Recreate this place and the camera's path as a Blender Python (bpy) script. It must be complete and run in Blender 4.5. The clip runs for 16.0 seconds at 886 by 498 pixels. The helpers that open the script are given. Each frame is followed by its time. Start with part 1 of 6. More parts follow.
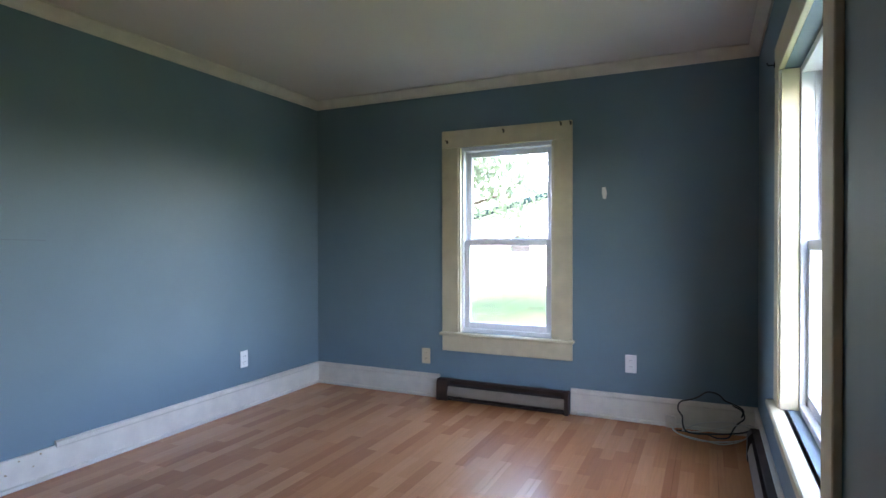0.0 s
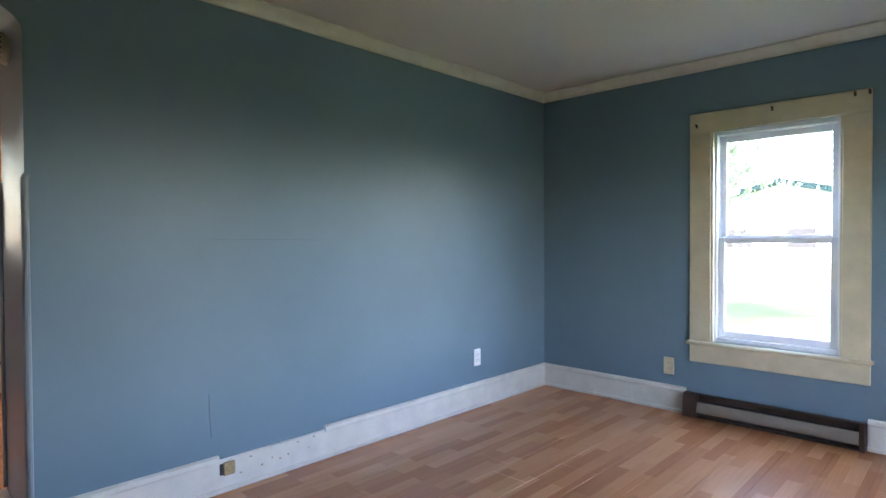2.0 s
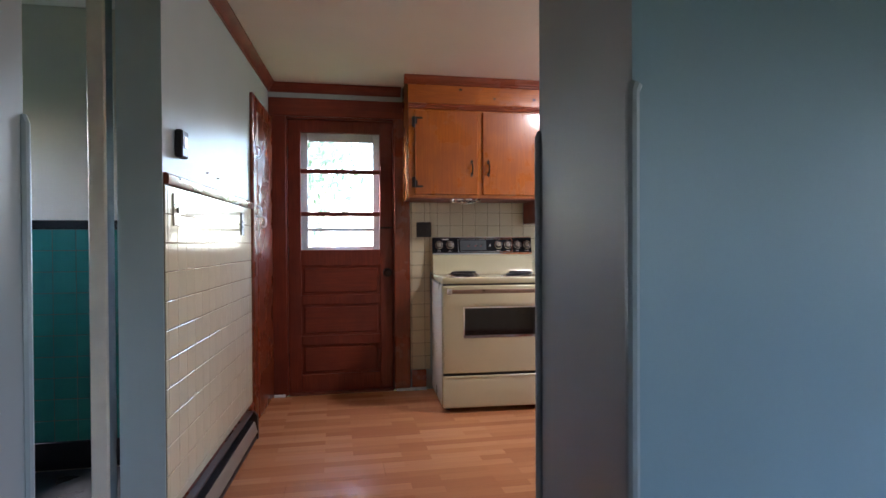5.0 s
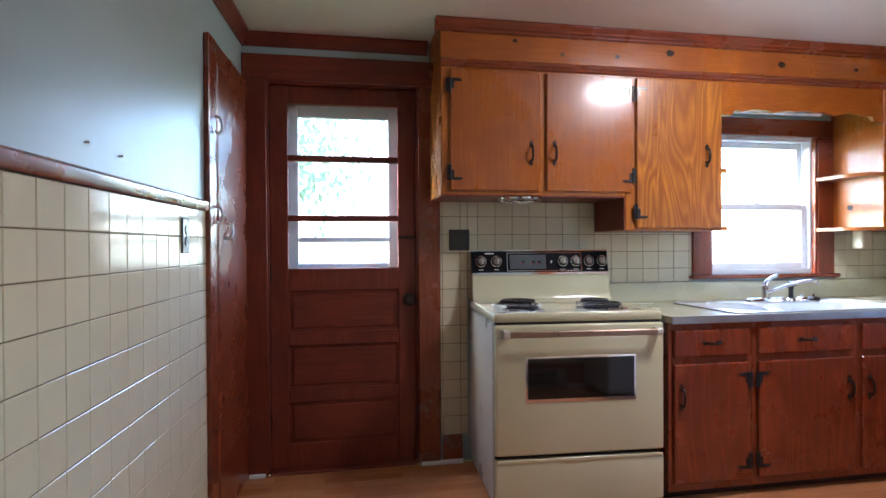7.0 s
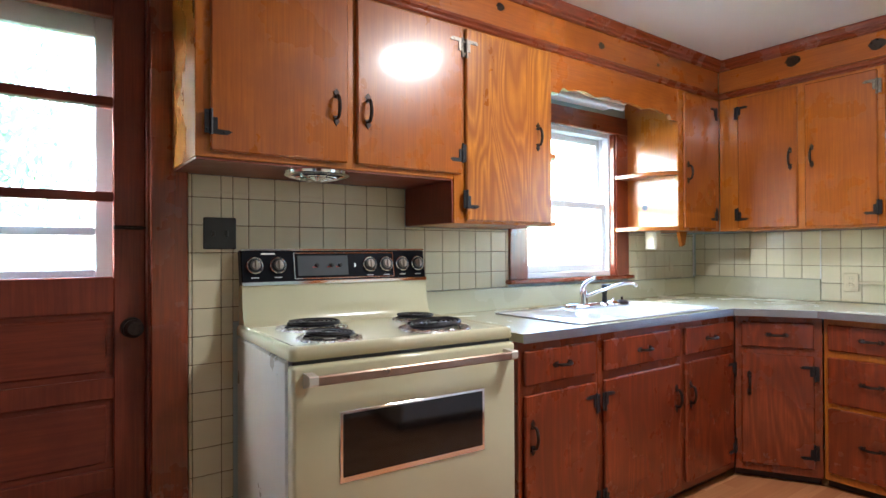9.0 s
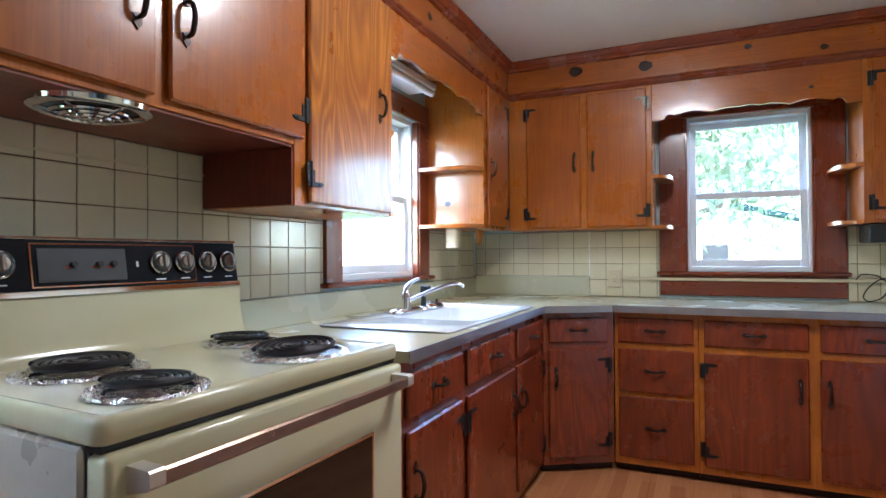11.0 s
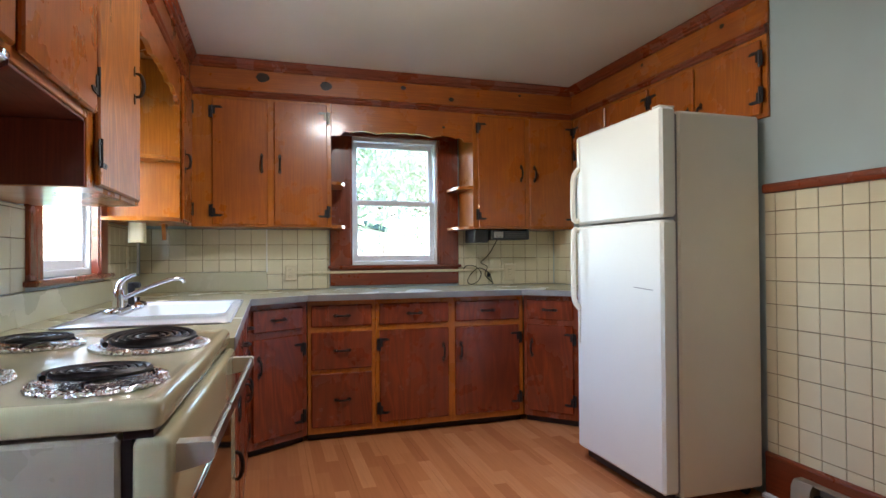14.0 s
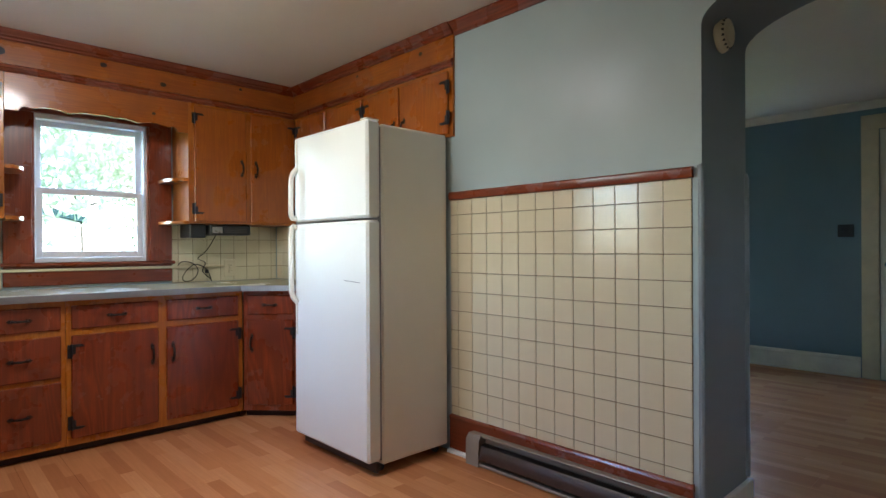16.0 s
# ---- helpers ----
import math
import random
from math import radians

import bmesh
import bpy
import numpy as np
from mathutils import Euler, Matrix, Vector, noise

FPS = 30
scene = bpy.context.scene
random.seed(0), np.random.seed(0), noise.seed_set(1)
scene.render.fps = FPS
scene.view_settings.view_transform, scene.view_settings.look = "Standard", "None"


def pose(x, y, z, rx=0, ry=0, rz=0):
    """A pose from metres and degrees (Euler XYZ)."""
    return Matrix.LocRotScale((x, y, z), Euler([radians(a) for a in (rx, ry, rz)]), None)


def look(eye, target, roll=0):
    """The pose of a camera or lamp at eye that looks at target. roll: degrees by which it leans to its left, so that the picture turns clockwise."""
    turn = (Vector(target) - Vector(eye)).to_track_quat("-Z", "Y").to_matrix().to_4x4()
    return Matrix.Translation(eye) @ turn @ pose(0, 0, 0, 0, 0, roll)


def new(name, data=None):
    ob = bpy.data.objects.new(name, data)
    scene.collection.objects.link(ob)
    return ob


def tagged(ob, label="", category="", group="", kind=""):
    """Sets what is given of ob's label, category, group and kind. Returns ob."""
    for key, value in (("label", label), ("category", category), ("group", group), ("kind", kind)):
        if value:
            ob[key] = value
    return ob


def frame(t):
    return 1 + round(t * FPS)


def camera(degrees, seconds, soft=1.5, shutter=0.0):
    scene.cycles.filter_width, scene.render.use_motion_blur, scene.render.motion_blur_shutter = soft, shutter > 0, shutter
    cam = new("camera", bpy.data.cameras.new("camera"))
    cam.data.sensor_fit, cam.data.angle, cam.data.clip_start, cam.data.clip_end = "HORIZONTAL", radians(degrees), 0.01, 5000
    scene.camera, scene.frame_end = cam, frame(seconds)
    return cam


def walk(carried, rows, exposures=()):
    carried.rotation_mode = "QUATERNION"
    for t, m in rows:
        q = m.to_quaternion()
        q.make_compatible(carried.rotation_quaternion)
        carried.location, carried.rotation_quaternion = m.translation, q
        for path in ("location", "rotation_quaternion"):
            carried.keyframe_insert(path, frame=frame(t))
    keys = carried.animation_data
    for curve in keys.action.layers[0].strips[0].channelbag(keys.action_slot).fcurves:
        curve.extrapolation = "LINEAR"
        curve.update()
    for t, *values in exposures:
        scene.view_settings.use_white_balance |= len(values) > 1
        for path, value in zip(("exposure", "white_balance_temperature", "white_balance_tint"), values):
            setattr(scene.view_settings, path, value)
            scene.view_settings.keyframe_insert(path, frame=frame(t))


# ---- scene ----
cam = camera(76.0, 16.0)
PATH = [
    (0, (0.19, 0.15, 1.138), (-0.658, 1.962, 1.117), -0.1),
    (0.5, (0.149, 0.156, 1.147), (-0.807, 1.912, 1.119), -0.1),
    (1, (0.06, 0.164, 1.144), (-1.015, 1.849, 1.111), -0.1),
    (1.5, (-0.049, 0.146, 1.147), (-1.271, 1.729, 1.111), -0.2),
    (2, (-0.177, 0.133, 1.156), (-1.562, 1.575, 1.121), -0.3),
    (2.5, (-0.331, 0.119, 1.15), (-1.863, 1.404, 1.119), -0.4),
    (3, (-0.499, 0.131, 1.145), (-2.192, 1.193, 1.112), -0.4),
    (3.5, (-0.734, 0.103, 1.128), (-2.55, 0.941, 1.099), -0.4),
    (4, (-1.068, 0.05, 1.14), (-2.963, 0.687, 1.102), -0.3),
    (4.5, (-1.412, 0.038, 1.115), (-3.355, 0.511, 1.087), -0.3),
    (4.7, (-1.567, 0.052, 1.118), (-3.525, 0.46, 1.092), -0.3),
    (6.8, (-2.925, 0.061, 1.18), (-4.898, 0.387, 1.167), -0.3),
    (7, (-3.032, 0.077, 1.195), (-4.998, 0.44, 1.183), -0.3),
    (7.5, (-3.26, 0.1, 1.192), (-5.181, 0.657, 1.185), -0.1),
    (8, (-3.495, 0.155, 1.17), (-5.338, 0.93, 1.173), -0.2),
    (8.5, (-3.714, 0.178, 1.16), (-5.459, 1.156, 1.167), -0.3),
    (8.7, (-3.806, 0.176, 1.158), (-5.503, 1.232, 1.166), -0.3),
    (10.8, (-4.628, 0.21, 1.12), (-5.543, 1.988, 1.148), -0.2),
    (11, (-4.68, 0.225, 1.12), (-5.504, 2.048, 1.144), -0.3),
    (11.5, (-4.802, 0.267, 1.13), (-5.362, 2.187, 1.145), -0.4),
    (12, (-4.912, 0.25, 1.12), (-5.2, 2.229, 1.139), -0.3),
    (12.5, (-5.04, 0.185, 1.107), (-5.044, 2.185, 1.13), -0.2),
    (13, (-5.155, 0.128, 1.107), (-4.912, 2.113, 1.128), -0.2),
    (13.5, (-5.24, 0.026, 1.103), (-4.824, 1.982, 1.123), -0.3),
    (14, (-5.302, -0.109, 1.089), (-4.714, 1.802, 1.11), -0.4),
    (14.5, (-5.355, -0.184, 1.09), (-4.546, 1.644, 1.103), -0.4),
    (15, (-5.36, -0.241, 1.093), (-4.342, 1.48, 1.1), -0.4),
    (15.5, (-5.37, -0.287, 1.098), (-4.163, 1.308, 1.101), -0.3),
    (16, (-5.31, -0.292, 1.094), (-3.932, 1.158, 1.092), -0.3),
]
# the clip's camera adapts between the rooms
EXPOSURES = [(0.0, 5.42, 6750, 28), (3.0, 5.76, 6750, 26), (4.7, 5.42, 6250, 24), (7.0, 5.37, 5600, 17), (8.2, 5.77, 5750, 9), (10.0, 5.48, 5850, 11), (11.0, 5.30, 5650, 11), (12.5, 5.18, 5400, 12), (14.5, 5.04, 6350, 14), (16.0, 5.15, 6100, 11)]
walk(cam, [(t, look(eye, target, roll)) for t, eye, target, roll in PATH], EXPOSURES)

# ---- world, sun, exposure ----
world = bpy.data.worlds.new("daylight")
scene.world = world
world.use_nodes = True
wn = world.node_tree.nodes
sky = wn.new("ShaderNodeTexSky")
sky.sky_type, sky.sun_disc = "NISHITA", False
sky.sun_elevation, sky.sun_rotation = radians(52), radians(200)
sky.air_density, sky.dust_density, sky.ozone_density = 1.0, 1.6, 1.0
world.node_tree.links.new(sky.outputs[0], wn["Background"].inputs["Color"])
wn["Background"].inputs["Strength"].default_value = 0.15
sun = new("sun", bpy.data.lights.new("sun", "SUN"))
sun.data.energy, sun.data.angle, sun.data.color = 0.8, radians(10), (1.0, 0.95, 0.88)
# sky rotation 200 deg: the sun stands to the south, behind the blue room's camera
sun.matrix_world = look((0, 0, 0), (0.0, 0.7, -1.0))



def sky_portal(name, M, u0, u1, v0, v1, depth):
    """An area lamp in a window opening through which the sky's light is gathered."""
    lamp = bpy.data.lights.new(name, "AREA")
    lamp.shape, lamp.size, lamp.size_y = "RECTANGLE", u1 - u0, v1 - v0
    lamp.cycles.is_portal = True
    ob = new(name, lamp)
    ob.matrix_world = M @ Matrix.Translation(((u0 + u1) / 2, (v0 + v1) / 2, -depth)) @ Matrix.Rotation(math.pi, 4, "Y")
    return ob


# ---- helpers ----
ORIGIN = {}


def thing(name, at, label, category, group="", kind=""):
    ob = new(name)
    ob.empty_display_size = 0.05
    ob.location = at
    ORIGIN[ob] = Vector(at)
    return tagged(ob, label, category, group, kind)


def part(name, bm, material, parent=None, label="", smooth=True, angle=35, kind="", category=""):
    """Link a bmesh, given in world metres, as one mesh object under parent."""
    o = ORIGIN[parent] if parent else Vector((0, 0, 0))
    bmesh.ops.recalc_face_normals(bm, faces=bm.faces)
    bmesh.ops.translate(bm, verts=bm.verts, vec=-o)
    me = bpy.data.meshes.new(name)
    bm.to_mesh(me)
    bm.free()
    for m in material if isinstance(material, (list, tuple)) else [material]:
        me.materials.append(m)
    if smooth:
        me.shade_smooth()
        me.set_sharp_from_angle(angle=radians(angle))
    ob = new(name, me)
    ORIGIN[ob] = o
    if parent:
        ob.parent = parent
    return tagged(ob, label, category, "", kind)


def B():
    return bmesh.new()


def face_frame(x, y, turn):
    """Frame of an upright face: u along it, v up, w out of it. turn 0 faces south, 90 east, -90 west, 180 north."""
    return Matrix.Translation((x, y, 0)) @ Matrix.Rotation(radians(turn), 4, "Z") @ Matrix(((1, 0, 0, 0), (0, 0, -1, 0), (0, 1, 0, 0), (0, 0, 0, 1)))


ID = Matrix.Identity(4)


def box(bm, a, b, bev=0.0, M=ID):
    lo = [min(p, q) for p, q in zip(a, b)]
    hi = [max(p, q) for p, q in zip(a, b)]
    bev = min(bev, *[(h - l) * 0.45 for l, h in zip(lo, hi)])
    if bev <= 0:
        vs = {}
        for i in range(8):
            s = (i & 1, i >> 1 & 1, i >> 2 & 1)
            vs[s] = bm.verts.new(M @ Vector([hi[k] if s[k] else lo[k] for k in range(3)]))
        for k in range(3):
            p, q = (k + 1) % 3, (k + 2) % 3
            for e in (0, 1):
                loop = []
                for c, d in ((0, 0), (1, 0), (1, 1), (0, 1)):
                    s = [0, 0, 0]
                    s[k], s[p], s[q] = e, c, d
                    loop.append(vs[tuple(s)])
                bm.faces.new(loop if e else loop[::-1])
        return
    vs = {}
    for i in range(8):
        s = (i & 1, i >> 1 & 1, i >> 2 & 1)
        for k in range(3):
            co = []
            for j in range(3):
                edge = hi[j] if s[j] else lo[j]
                co.append(edge if j == k else edge + (-bev if s[j] else bev))
            vs[s, k] = bm.verts.new(M @ Vector(co))
    for k in range(3):
        p, q = (k + 1) % 3, (k + 2) % 3
        for e in (0, 1):
            loop = []
            for c, d in ((0, 0), (1, 0), (1, 1), (0, 1)):
                s = [0, 0, 0]
                s[k], s[p], s[q] = e, c, d
                loop.append(vs[tuple(s), k])
            bm.faces.new(loop)
    for k in range(3):
        p, q = (k + 1) % 3, (k + 2) % 3
        for c in (0, 1):
            for d in (0, 1):
                s0, s1 = [0, 0, 0], [0, 0, 0]
                s0[p], s0[q], s1[p], s1[q], s1[k] = c, d, c, d, 1
                s0, s1 = tuple(s0), tuple(s1)
                bm.faces.new([vs[s0, p], vs[s1, p], vs[s1, q], vs[s0, q]])
    for i in range(8):
        s = (i & 1, i >> 1 & 1, i >> 2 & 1)
        bm.faces.new([vs[s, 0], vs[s, 1], vs[s, 2]])


def prism(bm, poly, w0, w1, M=ID):
    """Extrude a polygon (u, v) from w0 to w1."""
    lo = [bm.verts.new(M @ Vector((u, v, w0))) for u, v in poly]
    hi = [bm.verts.new(M @ Vector((u, v, w1))) for u, v in poly]
    n = len(poly)
    caps = [bm.faces.new(lo[::-1]), bm.faces.new(hi)]
    for i in range(n):
        bm.faces.new([lo[i], lo[(i + 1) % n], hi[(i + 1) % n], hi[i]])
    for c in caps:
        c.normal_update()
    bmesh.ops.triangulate(bm, faces=caps, ngon_method="EAR_CLIP")


def tube(bm, pts, r, n=8, M=ID, caps=True):
    pts = [Vector(p) for p in pts]
    radii = r if isinstance(r, (list, tuple)) else [r] * len(pts)
    rings, side = [], None
    for i, p in enumerate(pts):
        d = (pts[min(i + 1, len(pts) - 1)] - pts[max(i - 1, 0)]).normalized()
        if side is None:
            side = d.orthogonal().normalized()
        side = (side - d * side.dot(d)).normalized()
        up = d.cross(side)
        rings.append([bm.verts.new(M @ (p + radii[i] * (side * math.cos(a) + up * math.sin(a)))) for a in [2 * math.pi * k / n for k in range(n)]])
    for a, b in zip(rings, rings[1:]):
        for k in range(n):
            bm.faces.new([a[k], a[(k + 1) % n], b[(k + 1) % n], b[k]])
    if caps:
        bm.faces.new(rings[0][::-1])
        bm.faces.new(rings[-1])


def lathe(bm, profile, n=24, M=ID):
    """Turn (radius, height) round the local w axis."""
    rings = []
    for r, h in profile:
        if r < 1e-5:
            rings.append([bm.verts.new(M @ Vector((0, 0, h)))])
        else:
            rings.append([bm.verts.new(M @ Vector((r * math.cos(2 * math.pi * k / n), r * math.sin(2 * math.pi * k / n), h))) for k in range(n)])
    for a, b in zip(rings, rings[1:]):
        for k in range(n):
            va, vb = [a[k % len(a)], a[(k + 1) % len(a)]], [b[k % len(b)], b[(k + 1) % len(b)]]
            loop = []
            for v in (va[0], va[1], vb[1], vb[0]):
                if v not in loop:
                    loop.append(v)
            if len(loop) > 2:
                bm.faces.new(loop)


def smooth_line(pts, steps=6):
    """Catmull-Rom through the points."""
    p = [Vector(q) for q in pts]
    p = [2 * p[0] - p[1]] + p + [2 * p[-1] - p[-2]]
    out = []
    for i in range(1, len(p) - 2):
        for k in range(steps):
            t = k / steps
            a, b, c, d = p[i - 1:i + 3]
            out.append(0.5 * (2 * b + (c - a) * t + (2 * a - 5 * b + 4 * c - d) * t * t + (3 * b - a - 3 * c + d) * t ** 3))
    return out + [p[-2]]


# ---- materials ----
def node_mat(name):
    m = bpy.data.materials.new(name)
    m.use_nodes = True
    return m, m.node_tree.nodes, m.node_tree.links, m.node_tree.nodes["Principled BSDF"]


def coords(n, l, kind="Generated", scale=(1, 1, 1), shuffle=False):
    if kind == "World":
        src = n.new("ShaderNodeNewGeometry").outputs["Position"]
    else:
        src = n.new("ShaderNodeTexCoord").outputs["Object"]
    if shuffle:
        info = n.new("ShaderNodeObjectInfo")
        add = n.new("ShaderNodeVectorMath")
        mul = n.new("ShaderNodeMath")
        mul.operation, mul.inputs[1].default_value = "MULTIPLY", 37.0
        l.new(info.outputs["Random"], mul.inputs[0])
        l.new(src, add.inputs[0])
        l.new(mul.outputs[0], add.inputs[1])
        src = add.outputs[0]
    mp = n.new("ShaderNodeMapping")
    mp.inputs["Scale"].default_value = scale
    l.new(src, mp.inputs["Vector"])
    return mp.outputs[0]


def tex_noise(n, l, vec, scale, detail=4, rough=0.55, distort=0.0):
    t = n.new("ShaderNodeTexNoise")
    t.inputs["Scale"].default_value, t.inputs["Detail"].default_value = scale, detail
    t.inputs["Roughness"].default_value, t.inputs["Distortion"].default_value = rough, distort
    l.new(vec, t.inputs["Vector"])
    return t.outputs["Fac"]


def ramp(n, l, fac, stops):
    r = n.new("ShaderNodeValToRGB")
    el = r.color_ramp.elements
    while len(el) < len(stops):
        el.new(0.5)
    for e, (p, c) in zip(el, stops):
        e.position, e.color = p, (*c, 1) if len(c) == 3 else c
    l.new(fac, r.inputs["Fac"])
    return r.outputs["Color"]


def bump(n, l, b, fac, strength, dist=0.002):
    k = n.new("ShaderNodeBump")
    k.inputs["Strength"].default_value, k.inputs["Distance"].default_value = strength, dist
    l.new(fac, k.inputs["Height"])
    l.new(k.outputs[0], b.inputs["Normal"])


def mix_col(n, l, fac, a, b, mode="MIX"):
    m = n.new("ShaderNodeMix")
    m.data_type, m.blend_type = "RGBA", mode
    for sock, v in ((m.inputs[0], fac), (m.inputs[6], a), (m.inputs[7], b)):
        if isinstance(v, (int, float)):
            sock.default_value = v
        elif isinstance(v, tuple):
            sock.default_value = (*v, 1)
        else:
            l.new(v, sock)
    return m.outputs[2]


def rough_var(n, l, b, fac, lo, hi):
    r = n.new("ShaderNodeMapRange")
    r.inputs["From Min"].default_value, r.inputs["From Max"].default_value = 0.3, 0.7
    r.inputs["To Min"].default_value, r.inputs["To Max"].default_value = lo, hi
    l.new(fac, r.inputs["Value"])
    l.new(r.outputs[0], b.inputs["Roughness"])


def plain(name, col, rough=0.5, metal=0.0, var=0.12, scale=6.0, grain=0.0, gscale=180.0, spec=0.5, shuffle=False, coat=0.0):
    """A surface with broad and fine unevenness in colour, gloss and relief."""
    m, n, l, b = node_mat(name)
    v = coords(n, l, "Object", shuffle=shuffle)
    big, fine = tex_noise(n, l, v, scale, 5), tex_noise(n, l, v, gscale, 3)
    dark = tuple(c * (1 - var) for c in col)
    light = tuple(min(1, c * (1 + var * 0.6)) for c in col)
    l.new(ramp(n, l, big, [(0.3, dark), (0.7, light)]), b.inputs["Base Color"])
    rough_var(n, l, b, big, max(0.02, rough * 0.85), min(1, rough * 1.15))
    b.inputs["Metallic"].default_value = metal
    b.inputs["Specular IOR Level"].default_value = spec
    b.inputs["Coat Weight"].default_value = coat
    if grain:
        bump(n, l, b, fine, grain)
    return m


def wood(name, pale, dark, axis=2, rough=0.3, rings=5.0, figure=0.5, coat=0.35, lines=9.0, along=0.16, wild=1.2):
    """Varnished wood with grain along one axis: growth rings, fine pores and blotches."""
    m, n, l, b = node_mat(name)
    s = [rings * 2.2] * 3
    s[axis] = rings * along
    v = coords(n, l, "Object", tuple(s), True)
    ring = tex_noise(n, l, v, 1.0, 2, 0.4, wild)
    k = n.new("ShaderNodeMath")
    k.operation, k.inputs[1].default_value = "MULTIPLY", lines
    l.new(ring, k.inputs[0])
    fr = n.new("ShaderNodeMath")
    fr.operation = "PINGPONG"
    fr.inputs[1].default_value = 0.5
    l.new(k.outputs[0], fr.inputs[0])
    s2 = [160.0] * 3
    s2[axis] = 5.0
    pores = tex_noise(n, l, coords(n, l, "Object", tuple(s2), True), 1.0, 3, 0.6)
    blotch = tex_noise(n, l, coords(n, l, "Object", (1, 1, 1), True), 3.5, 5, 0.6)
    mid = tuple(p * (1 - figure) + d * figure for p, d in zip(pale, dark))
    c = ramp(n, l, fr.outputs[0], [(0.1, mid), (0.55, pale)])
    c = mix_col(n, l, ramp(n, l, pores, [(0.42, (0, 0, 0)), (0.62, (0.45, 0.45, 0.45))]), c, dark)
    c = mix_col(n, l, ramp(n, l, blotch, [(0.42, (0, 0, 0)), (0.72, (0.7, 0.7, 0.7))]), c, tuple(d * 0.9 + 0.1 * p for p, d in zip(pale, dark)))
    l.new(c, b.inputs["Base Color"])
    rough_var(n, l, b, blotch, rough * 0.8, rough * 1.3)
    b.inputs["Coat Weight"].default_value, b.inputs["Coat Roughness"].default_value = coat, 0.12
    bump(n, l, b, pores, 0.08, 0.001)
    return m


def laminate():
    m, n, l, b = node_mat("oak_laminate")
    mp = coords(n, l, "World")
    sw = n.new("ShaderNodeMapping")
    sw.inputs["Rotation"].default_value = (0, 0, radians(90))
    l.new(mp, sw.inputs["Vector"])
    br = n.new("ShaderNodeTexBrick")
    br.offset, br.offset_frequency = 0.37, 2
    br.inputs["Scale"].default_value, br.inputs["Mortar Size"].default_value = 1.0, 0.0
    br.inputs["Brick Width"].default_value, br.inputs["Row Height"].default_value = 0.40, 0.066
    br.inputs["Color1"].default_value, br.inputs["Color2"].default_value = (0, 0, 0, 1), (1, 1, 1, 1)
    br.inputs["Bias"].default_value = -0.1
    l.new(sw.outputs[0], br.inputs["Vector"])
    strip = ramp(n, l, br.outputs["Color"], [(0.0, (0.49, 0.190, 0.078)), (0.5, (0.60, 0.255, 0.105)), (1.0, (0.69, 0.325, 0.145))])
    grain = tex_noise(n, l, coords(n, l, "World", (95, 4.0, 1)), 1.0, 2, 0.5, 0.1)
    broad = tex_noise(n, l, coords(n, l, "World", (14, 1.6, 1)), 1.0, 3, 0.5, 1.0)
    c = mix_col(n, l, ramp(n, l, grain, [(0.4, (0, 0, 0)), (0.75, (0.18, 0.18, 0.18))]), strip, (0.27, 0.105, 0.045))
    c = mix_col(n, l, ramp(n, l, broad, [(0.45, (0, 0, 0)), (0.85, (0.08, 0.08, 0.08))]), c, (0.28, 0.11, 0.05))
    l.new(c, b.inputs["Base Color"])
    rough_var(n, l, b, broad, 0.22, 0.27)
    b.inputs["Specular IOR Level"].default_value = 0.4
    return m


def wall_paint(name, col, rough, stain=0.08, spec=0.5):
    """Rolled semi-gloss paint over old plaster: broad waves, roller stipple and faint scuffs."""
    m, n, l, b = node_mat(name)
    v = coords(n, l, "World")
    b.inputs["Specular IOR Level"].default_value = spec
    wave, stip = tex_noise(n, l, v, 1.6, 3), tex_noise(n, l, v, 22, 2)
    c = ramp(n, l, wave, [(0.3, tuple(x * (1 - stain) for x in col)), (0.7, tuple(x * (1 + stain * 0.5) for x in col))])
    l.new(c, b.inputs["Base Color"])
    rough_var(n, l, b, wave, rough * 0.92, rough * 1.1)
    both = n.new("ShaderNodeMath")
    both.operation = "MULTIPLY_ADD"
    both.inputs[1].default_value = 8.0
    l.new(wave, both.inputs[0])
    l.new(stip, both.inputs[2])
    bump(n, l, b, both.outputs[0], 0.10, 0.0015)
    return m


def glass(name, tint=(1, 1, 1)):
    m, n, l, b = node_mat(name)
    out = n["Material Output"]
    tr, gl, mx = n.new("ShaderNodeBsdfTransparent"), n.new("ShaderNodeBsdfGlossy"), n.new("ShaderNodeMixShader")
    tr.inputs[0].default_value = (*tint, 1)
    gl.inputs["Roughness"].default_value = 0.03
    mx.inputs[0].default_value = 0.045
    l.new(tr.outputs[0], mx.inputs[1])
    l.new(gl.outputs[0], mx.inputs[2])
    l.new(mx.outputs[0], out.inputs[0])
    n.remove(b)
    return m


def glow(name, col, power):
    m, n, l, b = node_mat(name)
    b.inputs["Emission Color"].default_value, b.inputs["Emission Strength"].default_value = (*col, 1), power
    b.inputs["Base Color"].default_value = (0.9, 0.88, 0.8, 1)
    return m


def foil():
    m, n, l, b = node_mat("aluminium_foil")
    v = coords(n, l, "Object")
    b.inputs["Base Color"].default_value, b.inputs["Metallic"].default_value, b.inputs["Roughness"].default_value = (0.82, 0.82, 0.84, 1), 1.0, 0.16
    t = n.new("ShaderNodeTexVoronoi")
    t.inputs["Scale"].default_value = 150
    l.new(v, t.inputs["Vector"])
    bump(n, l, b, t.outputs["Distance"], 1.0, 0.004)
    return m


